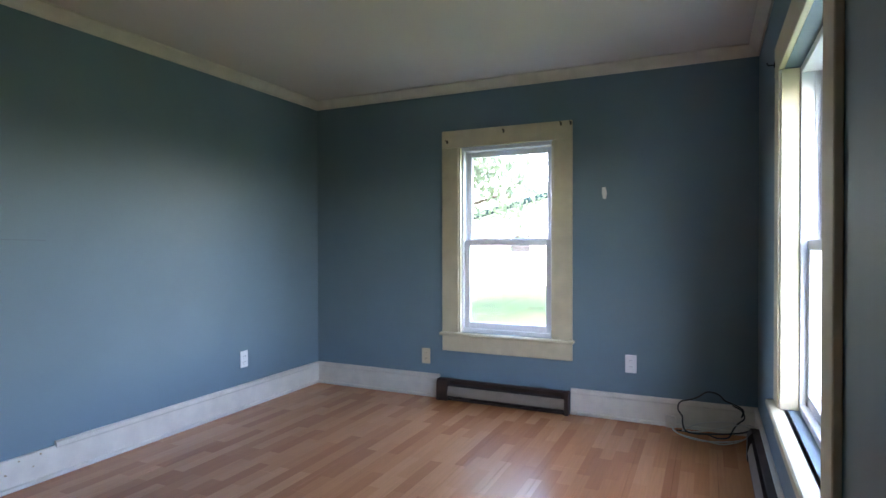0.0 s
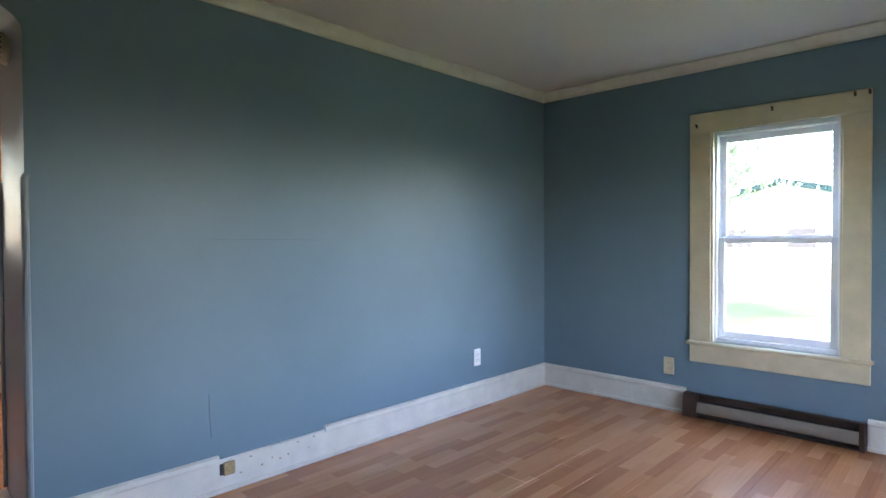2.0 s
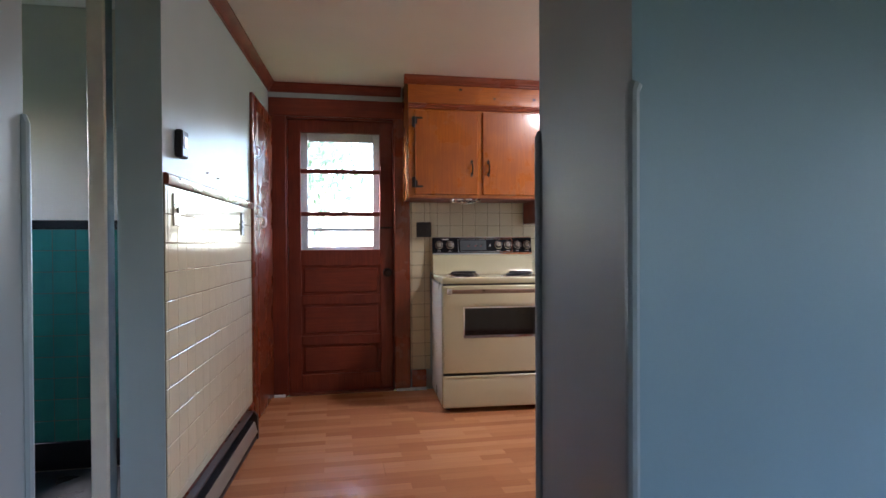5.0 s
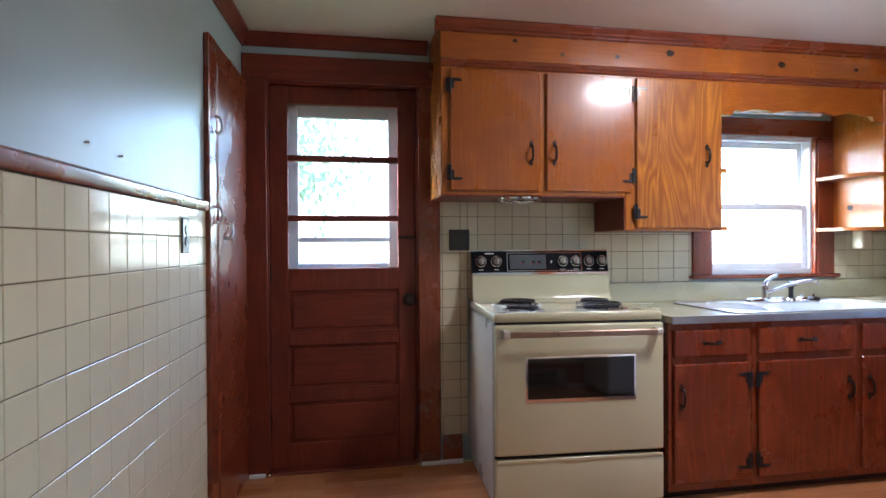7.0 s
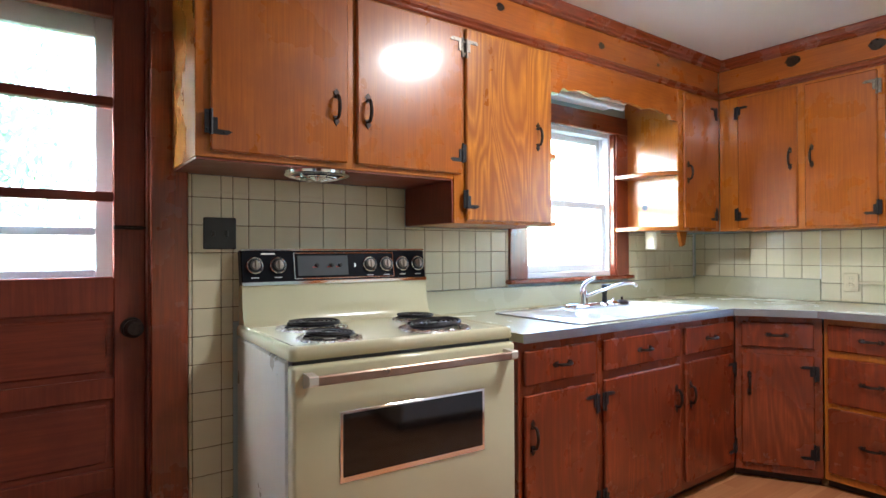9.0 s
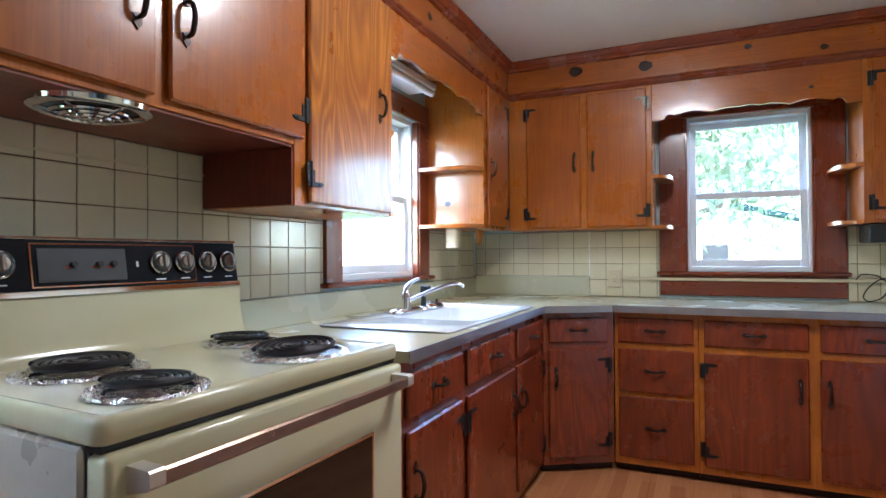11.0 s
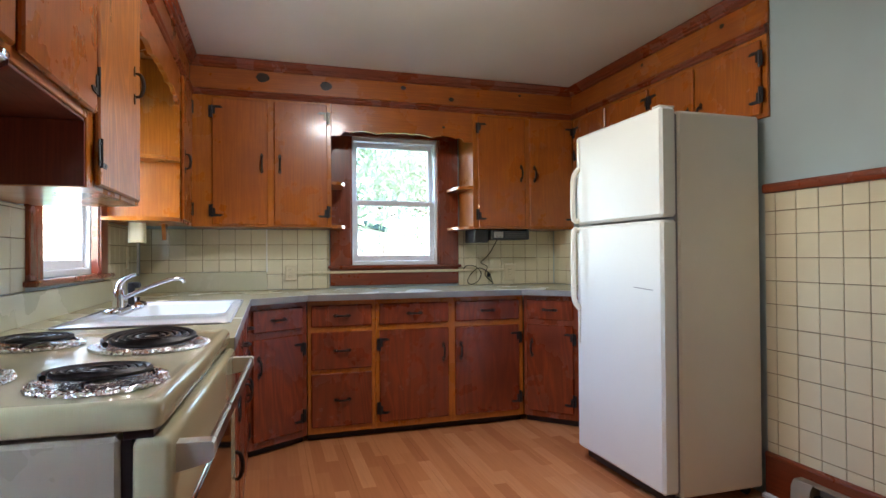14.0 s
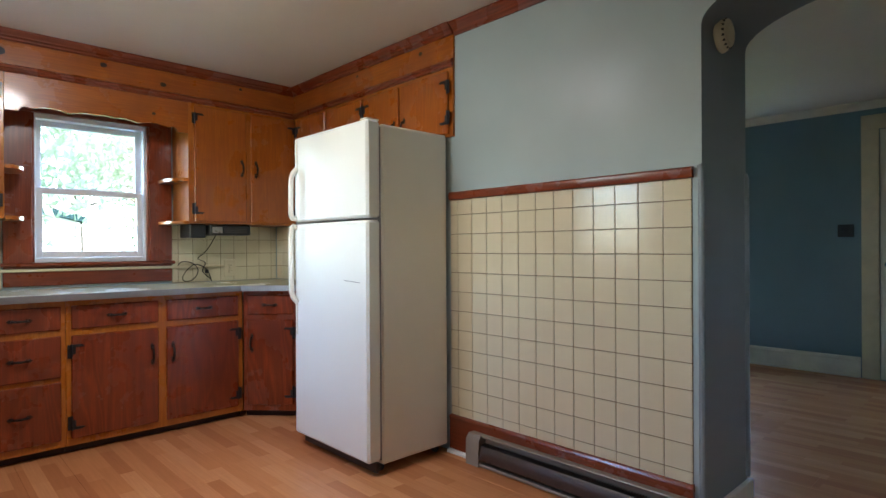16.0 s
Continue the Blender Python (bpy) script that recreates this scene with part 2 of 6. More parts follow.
def leaves(name, a, c):
    m, n, l, b = node_mat(name)
    g = n.new("ShaderNodeNewGeometry")
    l.new(ramp(n, l, g.outputs["Random Per Island"], [(0.0, a), (1.0, c)]), b.inputs["Base Color"])
    b.inputs["Roughness"].default_value = 0.6
    tl, mx = n.new("ShaderNodeBsdfTranslucent"), n.new("ShaderNodeMixShader")
    tl.inputs[0].default_value = (*c, 1)
    mx.inputs[0].default_value = 0.5
    l.new(b.outputs[0], mx.inputs[1])
    l.new(tl.outputs[0], mx.inputs[2])
    l.new(mx.outputs[0], n["Material Output"].inputs[0])
    return m


BLUE = wall_paint("blue_wall_paint", (0.158, 0.242, 0.283), 0.42, spec=0.3)
JAMB = wall_paint("blue_grey_gloss_paint", (0.205, 0.245, 0.262), 0.36, spec=0.5)
PALE = wall_paint("pale_blue_grey_paint", (0.40, 0.49, 0.50), 0.38, spec=0.3)
CEIL = wall_paint("ceiling_paint", (0.70, 0.655, 0.60), 0.75, 0.05)
CREAMP = wall_paint("cream_wall_paint", (0.50, 0.46, 0.36), 0.5)
TRIM = plain("cream_trim_paint", (0.72, 0.68, 0.58), 0.38, var=0.10, scale=9, grain=0.06, gscale=60)
AGED = plain("yellowed_trim_paint", (0.60, 0.53, 0.36), 0.42, var=0.12, scale=7, grain=0.06, gscale=60)
VINYL = plain("white_vinyl", (0.78, 0.80, 0.82), 0.35, var=0.04)
PINE = [wood("honey_pine_%s" % "xyz"[a], (0.45, 0.126, 0.011), (0.22, 0.046, 0.005), a, 0.28, 4.0, 0.3, 0.4) for a in range(3)]
FRAMEW = [wood("orange_pine_%s" % "xyz"[a], (0.50, 0.158, 0.014), (0.27, 0.063, 0.007), a, 0.28, 4.0, 0.2, 0.4) for a in range(3)]
PLYGRAIN = wood("figured_fir_plywood", (0.62, 0.235, 0.026), (0.23, 0.056, 0.008), 2, 0.30, 2.4, 0.8, coat=0.3, lines=16.0, along=0.46, wild=0.8)
REDPLY = wood("red_brown_plywood", (0.30, 0.052, 0.015), (0.10, 0.016, 0.005), 2, 0.26, 2.2, 0.6, lines=13.0, along=0.34, wild=0.6)
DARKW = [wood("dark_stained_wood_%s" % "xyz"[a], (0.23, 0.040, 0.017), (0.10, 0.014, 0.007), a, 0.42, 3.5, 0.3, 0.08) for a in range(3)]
TRIMW = [wood("stained_trim_%s" % "xyz"[a], (0.27, 0.052, 0.015), (0.10, 0.018, 0.006), a, 0.27, 4.0, 0.3) for a in range(3)]
OAK = laminate()
TILE = plain("cream_glazed_tile", (0.66, 0.60, 0.42), 0.13, spec=0.32, var=0.05, scale=4, grain=0.03, gscale=12, shuffle=True)
GROUT = plain("brown_grout", (0.13, 0.085, 0.05), 0.9, grain=0.3)
GREEN = plain("green_glazed_tile", (0.024, 0.19, 0.15), 0.2, var=0.12, shuffle=True)
BLACKT = plain("black_glazed_tile", (0.012, 0.012, 0.014), 0.2)
COUNTER = plain("grey_green_laminate", (0.52, 0.50, 0.34), 0.26, var=0.04, spec=0.4, scale=2.5)
METALE = plain("aluminium_edging", (0.40, 0.39, 0.40), 0.42, 1.0, var=0.1, scale=20)
CHROME = plain("chrome", (0.80, 0.80, 0.82), 0.09, 1.0, var=0.05)
BROWNM = plain("bronze_tone_metal", (0.30, 0.20, 0.15), 0.32, 0.85, var=0.15, scale=14)
SATIN = plain("satin_aluminium", (0.66, 0.62, 0.56), 0.42, 0.6, var=0.08, scale=12)
STEEL = plain("brushed_steel", (0.42, 0.37, 0.32), 0.30, 1.0, var=0.12, scale=12)
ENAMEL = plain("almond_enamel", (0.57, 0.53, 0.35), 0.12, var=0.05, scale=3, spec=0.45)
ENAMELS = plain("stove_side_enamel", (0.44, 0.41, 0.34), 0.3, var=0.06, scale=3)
WHITEE = plain("white_porcelain", (0.82, 0.83, 0.80), 0.10, var=0.04)
FRIDGE = plain("textured_white_enamel", (0.80, 0.835, 0.79), 0.36, var=0.02, scale=2)
FRIDGES = plain("aged_white_enamel", (0.80, 0.78, 0.68), 0.36, var=0.05, scale=2, grain=0.03, gscale=90)
GASKET = plain("grey_gasket", (0.25, 0.25, 0.26), 0.7)
IRON = plain("black_wrought_iron", (0.014, 0.012, 0.013), 0.42, 0.3, var=0.4, scale=90, grain=0.5)
WORN = plain("worn_bare_metal", (0.20, 0.17, 0.14), 0.38, 0.9, var=0.5, scale=120, grain=0.4)
BRONZE = plain("worn_bronze", (0.045, 0.03, 0.025), 0.35, 0.7, var=0.5, scale=80, grain=0.3)
BLACK = plain("black_plastic", (0.014, 0.014, 0.016), 0.32, var=0.2, scale=20)
PANELK = plain("black_control_panel", (0.008, 0.008, 0.011), 0.36, var=0.2, spec=0.08)
SMOKEG = plain("smoked_glass_panel", (0.09, 0.10, 0.11), 0.08, var=0.1)
OVENG = plain("dark_oven_glass", (0.010, 0.008, 0.007), 0.06, var=0.1)
COIL = plain("burner_coil", (0.022, 0.021, 0.023), 0.48, 0.5, var=0.3, scale=40, grain=0.2)
FOIL = foil()
REDP = plain("red_plastic", (0.5, 0.03, 0.015), 0.4)
BROWNH = plain("brown_heater_enamel", (0.055, 0.031, 0.021), 0.42, var=0.2, scale=12)
TANH = plain("taupe_heater_enamel", (0.26, 0.215, 0.165), 0.4, var=0.12, scale=10)
FINS = plain("heater_fins", (0.10, 0.09, 0.085), 0.5, 0.7)
IVORY = plain("ivory_plastic", (0.62, 0.54, 0.36), 0.4, var=0.05)
WHITEP = plain("white_plastic", (0.78, 0.78, 0.76), 0.4, var=0.05)
BRASS = plain("aged_brass", (0.40, 0.26, 0.10), 0.35, 1.0, var=0.3, scale=60)
RUBBER = plain("black_cable", (0.012, 0.012, 0.012), 0.5)
CABLEW = plain("white_cable", (0.62, 0.60, 0.55), 0.5)
KNOT = plain("dark_pine_knot", (0.022, 0.010, 0.006), 0.3, var=0.5, scale=60)
BARE = plain("bare_wood_and_filler", (0.42, 0.30, 0.14), 0.8, var=0.3, scale=60, grain=0.5)
PLASTER = plain("white_filler", (0.75, 0.75, 0.72), 0.9, grain=0.4)
CRACK = plain("dark_crack", (0.12, 0.15, 0.19), 0.9)
GLASS = glass("window_glass", (0.94, 0.97, 0.96))
LAMP = glow("lit_opal_glass", (1.0, 0.96, 0.89), 2.2)
TUBEW = plain("unlit_white_tube", (0.8, 0.8, 0.8), 0.3, var=0.03)
GRASS = plain("lawn", (0.055, 0.08, 0.03), 0.9, var=0.35, scale=1.5, grain=0.8, gscale=30, spec=0.05)
SIDING = plain("white_siding", (0.55, 0.55, 0.53), 0.7, var=0.06, spec=0.2)
ROOFG = plain("blue_green_metal_roof", (0.008, 0.020, 0.020), 0.8, var=0.15, spec=0.1)
BARK = plain("bark", (0.09, 0.065, 0.045), 0.9, var=0.4, scale=12, grain=0.8, gscale=30)
LEAF = leaves("leaves", (0.10, 0.14, 0.075), (0.25, 0.29, 0.18))
# one near-black brown for every toe kick
TOEDARK = plain("dark_toe_space", (0.03, 0.012, 0.008), 0.7)
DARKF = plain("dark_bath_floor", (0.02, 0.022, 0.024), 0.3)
BDOOR = plain("white_door_paint", (0.70, 0.67, 0.58), 0.35, var=0.06, grain=0.05)

# ---- plan, in metres ----
KW, KE, KS, KN, KC = -6.10, -3.165, -0.57, 3.88, 2.297   # kitchen: west, east, south, north, ceiling
BW, BE, BS, BN, BC = -2.71, 0.455, -2.00, 3.925, 2.287     # blue room
HALLX = -3.92                                            # hall's west wall, with the bathroom door
ARCH_S, ARCH_N, SPRING, RISE = -0.60, 0.57, 1.92, 0.17
W_F, N_F, E_F, S_F = (face_frame(KW, 0, 90), face_frame(0, KN, 0), face_frame(KE, 0, -90), face_frame(0, -0.769, 176.6))
BW_F, BN_F, BE_F = face_frame(BW, 0, 90), face_frame(0, BN, 0), face_frame(BE, 0, -90)
BS_F = face_frame(BW, 0, 90)


def wall(name, M, u0, u1, top, thick, holes, material, label):
    """A wall behind the face frame M with openings (u0, u1, v0, v1) through it."""
    bm = B()
    cuts = sorted({u0, u1, *[h[0] for h in holes], *[h[1] for h in holes]})
    for a, b in zip(cuts, cuts[1:]):
        v = 0.0
        for h in sorted([h for h in holes if h[0] <= a and h[1] >= b], key=lambda h: h[2]):
            if h[2] > v:
                box(bm, (a, v, -thick), (b, h[2], 0), 0, M)
            v = h[3]
        if v < top:
            box(bm, (a, v, -thick), (b, top, 0), 0, M)
    return part(name, bm, material, None, label, False, kind="structure", category="wall")


# sky light through the openings
KWIN_W = (2.27, 3.02, 1.01, 1.86)
KWIN_N = (-4.757, -4.10, 1.02, 1.93)
DOOR_W = (-0.29, 0.51, 0.0, 2.06)
BWIN_N = (-1.45, -0.75, 0.49, 1.83)
BWIN_E = (-2.705, -1.75, 0.49, 1.81)      # u runs south on this wall
wall("wall_west", W_F, -2.0, 4.1, 2.42, 0.16, [DOOR_W, KWIN_W], PALE, "pale blue-grey painted outer kitchen wall")
wall("wall_north", N_F, KW, -2.94, 2.42, 0.16, [KWIN_N], PALE, "painted outer kitchen wall behind cabinets")
wall("wall_north_blue", BN_F, -2.94, BE + 0.16, 2.42, 0.16, [BWIN_N], BLUE, "semi-gloss blue plaster wall with one window")
wall("wall_east_blue", BE_F, -BN, -BS, 2.42, 0.24, [BWIN_E], BLUE, "semi-gloss blue plaster wall with a window")
# its hole is an unseen opening, added to let daylight into the bathroom
wall("wall_south_blue", face_frame(0, BS, 180), -BE, 6.1, 2.42, 0.16, [(4.36, 4.68, 1.3, 1.8)], BLUE, "blue plaster wall with an added daylight opening")
wall("wall_south", S_F, 3.945, 6.10, 2.42, 0.15, [], PALE, "pale blue-grey painted kitchen wall above tile")
bath_m = face_frame(HALLX, 0, 90)
wall("wall_hall", bath_m, BS, KS - 0.15, 2.42, 0.10, [(-1.48, -0.757, 0.0, 2.02)], JAMB, "blue-grey hall wall with the bathroom doorway")
wall("wall_bath", face_frame(-4.9, 0, 90), BS, KS - 0.15, 2.42, 0.08, [], CREAMP, "cream painted bathroom wall above green tile")

for nm, M, h, dp in (("sky_window_1", BN_F, BWIN_N, 0.17), ("sky_window_2", BE_F, BWIN_E, 0.25), ("sky_window_3", W_F, KWIN_W, 0.17), ("sky_window_4", N_F, KWIN_N, 0.17), ("sky_door", W_F, (-0.15, 0.37, 1.08, 1.92), 0.17)):
    sky_portal(nm, M, *h, dp)

# dividing wall with the arch
bm = B()
poly = [(BS, 0), (ARCH_S, 0), (ARCH_S, SPRING)]
ac, ah = (ARCH_S + ARCH_N) / 2, (ARCH_N - ARCH_S) / 2
for i in range(1, 24):
    a = math.pi * (1 - i / 24)
    poly.append((ac + ah * math.cos(a), SPRING + RISE * math.sin(a)))
poly += [(ARCH_N, SPRING), (ARCH_N, 0), (BN + 0.0, 0), (BN + 0.0, 2.42), (BS, 2.42)]
prism(bm, poly, KE, BW, Matrix(((0, 0, 1, 0), (1, 0, 0, 0), (0, 1, 0, 0), (0, 0, 0, 1))))
bm.normal_update()
for f in bm.faces:
    c = f.calc_center_median()
    f.material_index = 1 if abs(c.x - BW) < 1e-3 else 0 if abs(c.x - KE) < 1e-3 else 2
arch_wall = part("wall_arch", bm, [PALE, BLUE, JAMB], None, "thick dividing wall with a shallow painted arch", True, 30, "structure", "wall")
# rounded corner beads up to shoulder height
for i, (x, y) in enumerate(((KE, ARCH_N), (BW, ARCH_N), (KE, ARCH_S), (BW, ARCH_S))):
    bm = B()
    s = 1 if y == ARCH_S else -1
    tube(bm, [(x, y, 0.12), (x, y, 1.385), (x, y - s * 0.006, 1.40)], 0.013, 10)
    part("corner_bead", bm, JAMB, arch_wall, "painted half-round corner guard")
for x0, x1, y0, y1 in ((KE - 0.012, BW + 0.012, ARCH_N - 0.024, ARCH_N - 0.001), (KE - 0.012, BW + 0.012, ARCH_S + 0.001, ARCH_S + 0.014)):
    bm = B()
    box(bm, (x0, y0, 0.002), (x1, y1, 0.11), 0.004)
    part("baseboard", bm, TRIM, arch_wall, "painted baseboard return")

# ceilings
bm = B()
box(bm, (KW - 0.1, BS - 0.1, KC), (-2.94, KN + 0.1, KC + 0.06))
part("ceiling", bm, CEIL, None, "off-white painted kitchen ceiling", False, kind="structure", category="ceiling")
bm = B()
box(bm, (-2.94, BS - 0.1, BC), (BE + 0.1, BN + 0.1, BC + 0.06))
part("ceiling_blue", bm, CEIL, None, "off-white painted ceiling of the blue room", False, kind="structure", category="ceiling")
bm = B()
box(bm, (KW - 0.3, BS - 0.3, 2.42), (BE + 0.3, 4.2, 2.5))
part("roof_deck", bm, CREAMP, None, "plain deck that closes the house above", False, kind="structure", category="roof")


def moulding(name, M, u0, u1, prof, material, label, kind="structure", parent=None):
    """Sweep a profile of (v, w) along u."""
    bm = B()
    prism(bm, [(w, v) for v, w in prof], u0, u1, M @ Matrix(((0, 0, 1, 0), (0, 1, 0, 0), (1, 0, 0, 0), (0, 0, 0, 1))))
    return part(name, bm, material, parent, label, True, 30, kind, "trim" if kind else "")


def base_prof(h):
    return [(0.002, 0.001), (0.002, 0.026), (0.018, 0.024), (0.024, 0.017), (h - 0.035, 0.015), (h - 0.025, 0.021), (h - 0.008, 0.018), (h, 0.008), (h, 0.001)]


def crown_prof(c, d=0.055):
    return [(c - 0.002, 0.001), (c - 0.002, d), (c - 0.012, d), (c - 0.022, d * 0.72), (c - 0.042, d * 0.34), (c - 0.055, d * 0.22), (c - 0.066, d * 0.22), (c - 0.066, 0.001)]


# blue room trim
for nm, M, a, b in (("baseboard_west", BW_F, ARCH_N, 1.275), ("baseboard_west", BW_F, 1.85, BN), ("baseboard_north", BN_F, BW, -1.60), ("baseboard_north", BN_F, -0.635, BE), ("baseboard_east", BE_F, -BN, -0.735), ("baseboard_east", BE_F, 0.30, -BS), ("baseboard_south", face_frame(0, BS, 180), -BE, -BW), ("baseboard_west", BS_F, BS, ARCH_S)):
    moulding(nm, M, a, b, base_prof(0.172), TRIM, "tall cream painted baseboard with moulded cap")
for nm, M, a, b in (("crown_west", BW_F, 0.0, BN), ("crown_west", BS_F, BS, 0.0), ("crown_north", BN_F, BW, BE), ("crown_east", BE_F, -BN, -BS), ("crown_south", face_frame(0, BS, 180), -BE, -BW)):
    moulding(nm, M, a, b, crown_prof(BC), TRIM, "cream painted crown moulding")
# damaged stretch of baseboard, lower, with its cap gone
dam = moulding("baseboard_damaged", BW_F, 1.275, 1.85, [(0.002, 0.001), (0.002, 0.026), (0.018, 0.024), (0.024, 0.017), (0.132, 0.016), (0.146, 0.012), (0.150, 0.001)], TRIM, "chipped cream baseboard with its cap torn off")
random.seed(4)
for i in range(9):
    u = 1.385 + i * 0.05 + random.uniform(-0.015, 0.015)
    bm = B()
    M = BW_F @ Matrix.Translation((u, random.uniform(0.06, 0.135), 0.0168))
    prism(bm, [(0.007 * random.uniform(0.5, 1.3) * math.cos(k * 1.047), 0.004 * random.uniform(0.6, 1.4) * math.sin(k * 1.047)) for k in range(6)], -0.002, 0.0012, M)
    part("paint_chip", bm, BARE, dam, "bare chipped patch", False)
bm = B()
box(bm, (1.291, 0.078, 0.0125), (1.345, 0.136, 0.030), 0.003, BW_F)
patch = part("baseboard_patch", bm, BARE, None, "raw wood block patched onto the baseboard", True, kind="structure", category="trim")
bm = B()
box(bm, (1.276, 0.082, 0.0125), (1.290, 0.134, 0.022), 0.002, BW_F)
part("junction_hole", bm, BLACK, patch)
# hairline cracks in the plaster
for k, pts in enumerate(([(1.25, 1.162), (1.37, 1.158), (1.55, 1.159), (1.82, 1.154)], [(1.238, 0.46), (1.239, 0.36), (1.246, 0.26)])):
    bm = B()
    tube(bm, [BW_F @ Vector((u, v, 0.0)) for u, v in pts], 0.0010 + 0.0008 * k, 5)
    part("plaster_crack", bm, CRACK, None, "thin dark crack in the blue plaster", True, kind="structure", category="crack")

# kitchen trim: dark crown on painted walls
for nm, M, a, b in (("crown_kitchen_west", W_F, -0.408, 0.56), ("crown_kitchen_south", S_F, 3.95, 6.13), ("crown_kitchen_east", E_F, -1.862, -ARCH_S + 1.4)):
    moulding(nm, M, a, b, crown_prof(KC, 0.05), TRIMW[1] if M is E_F else DARKW[0] if M is S_F else DARKW[1], "red-brown stained wooden crown moulding")
# chair rails over the tile
RAILP = [(1.355, 0.001), (1.355, 0.016), (1.362, 0.020), (1.388, 0.020), (1.396, 0.012), (1.396, 0.001)]
moulding("chair_rail_east", E_F, -1.90, -0.60, RAILP, TRIMW[1], "orange-brown stained wooden rail above tile")
moulding("chair_rail_south", S_F, 3.95, 5.43, [(v - 0.018, w) for v, w in RAILP], TRIMW[0], "orange-brown stained wooden rail above tile")
for nm, M, a, b, ax in (("baseboard_kitchen_south", S_F, 3.95, 5.43, 0), ("baseboard_kitchen_west", W_F, 0.635, 0.745, 1)):
    moulding(nm, M, a, b, [(0.002, 0.001), (0.002, 0.018), (0.14, 0.017), (0.152, 0.010), (0.152, 0.001)], TRIMW[ax], "red-brown stained wooden baseboard")
moulding("baseboard_kitchen_east", E_F, -1.90, -0.60, [(0.002, 0.001), (0.002, 0.018), (0.176, 0.018), (0.190, 0.022), (0.200, 0.018), (0.204, 0.010), (0.204, 0.001)], TRIMW[1], "red-brown stained wooden baseboard with rounded cap")
moulding("baseboard_pier", bath_m, KS - 0.13, KS + 0.03, [(0.002, 0.001), (0.002, 0.018), (0.12, 0.017), (0.13, 0.010), (0.13, 0.001)], DARKW[1], "dark red stained baseboard on the pier")
for nm, M, a, b in (("shoe_strip_east", E_F, -1.905, -1.70), ("shoe_strip_west", W_F, 0.515, 0.745), ("shoe_strip_west", W_F, -0.38, -0.30)):
    moulding(nm, M, a, b, [(0.002, 0.0185), (0.002, 0.036), (0.014, 0.034), (0.022, 0.0185)], VINYL, "unpainted white shoe moulding strip")


# ---- windows and doors ----
def window(name, M, hole, casing, stool, sash_w, case_w, label, thick, apron=0.11, head=0.12, inset=0.0):
    """A white double-hung window in a wall opening, with casing boards, stool and apron."""
    u0, u1, v0, v1 = hole
    at = M @ Vector(((u0 + u1) / 2, v0, 0))
    win = thing(name, at, label, "window", kind="structure")
    fw = 0.028
    M0 = M
    M = M0 @ Matrix.Translation((0, 0, -inset))

    def ring(a, b, c, d, t, w0, w1, bm, tb=None):
        tb = tb or t
        box(bm, (a, c, w0), (a + t, d, w1), 0.003, M)
        box(bm, (b - t, c, w0), (b, d, w1), 0.003, M)
        box(bm, (a + t, d - t, w0), (b - t, d, w1), 0.003, M)
        box(bm, (a + t, c, w0), (b - t, c + tb, w1), 0.003, M)

    bm = B()
    ring(u0 + 0.001, u1 - 0.001, v0 + 0.001, v1 - 0.001, fw, -thick + 0.004 + inset, -0.022, bm)
    box(bm, (u0 + fw, v0 + fw, -0.075), (u0 + fw + 0.008, v1 - fw, -0.068), 0, M)
    box(bm, (u1 - fw - 0.008, v0 + fw, -0.075), (u1 - fw, v1 - fw, -0.068), 0, M)
    part("window_frame", bm, VINYL, win, "white vinyl window frame")
    mid = v0 + (v1 - v0) * 0.485
    a, b = u0 + fw + 0.002, u1 - fw - 0.002
    for nm, c, d, w0, w1 in (("upper_sash", mid - 0.012, v1 - fw - 0.002, -0.115, -0.085), ("lower_sash", v0 + fw + 0.002, mid + 0.018, -0.078, -0.045)):
        bm = B()
        ring(a, b, c, d, sash_w, w0, w1, bm, sash_w * 1.15)
        sash = part(nm, bm, VINYL, win, "white vinyl sash")
        bm = B()
        box(bm, (a + sash_w - 0.004, c + sash_w - 0.004, (w0 + w1) / 2 - 0.002), (b - sash_w + 0.004, d - sash_w + 0.004, (w0 + w1) / 2 + 0.002), 0, M)
        pane = part("pane", bm, GLASS, sash, "clear glass pane", False)
        pane.visible_shadow = False
    bm = B()
    box(bm, ((a + b) / 2 - 0.03, mid + 0.018, -0.072), ((a + b) / 2 + 0.03, mid + 0.026, -0.05), 0.003, M)
    box(bm, ((a + b) / 2 - 0.008, mid + 0.026, -0.068), ((a + b) / 2 + 0.022, mid + 0.036, -0.058), 0.003, M)
    part("sash_lock", bm, VINYL, win, "small white sash lock")
    M = M0
    ax = 1 if abs((M.to_3x3() @ Vector((1, 0, 0))).y) > 0.5 else 0
    mv = casing if not isinstance(casing, list) else casing[2]
    mh = casing if not isinstance(casing, list) else casing[ax]
    for s, (p, q) in enumerate(((u0 - case_w, u0 + 0.004), (u1 - 0.004, u1 + case_w))):
        bm = B()
        box(bm, (p, v0 - 0.001, 0.001), (q, v1 - 0.004, 0.021), 0.003, M)
        part("casing", bm, mv, win)
        bm = B()
        e = u0 + 0.004 if s == 0 else u1 - 0.004
        box(bm, (min(e, e + (0.012 if s == 0 else -0.012)), v0 + 0.001, -0.021 - inset), (max(e, e + (0.012 if s == 0 else -0.012)), v1 - 0.005, 0.012), 0.002, M)
        part("stop_bead", bm, mv, win)
    bm = B()
    box(bm, (u0 - case_w, v1 - 0.003, 0.001), (u1 + case_w, v1 + head, 0.022), 0.003, M)
    part("head_casing", bm, mh, win)
    bm = B()
    box(bm, (u0 - case_w - stool, v0 - 0.022, -0.02), (u1 + case_w + stool, v0, 0.05), 0.006, M)
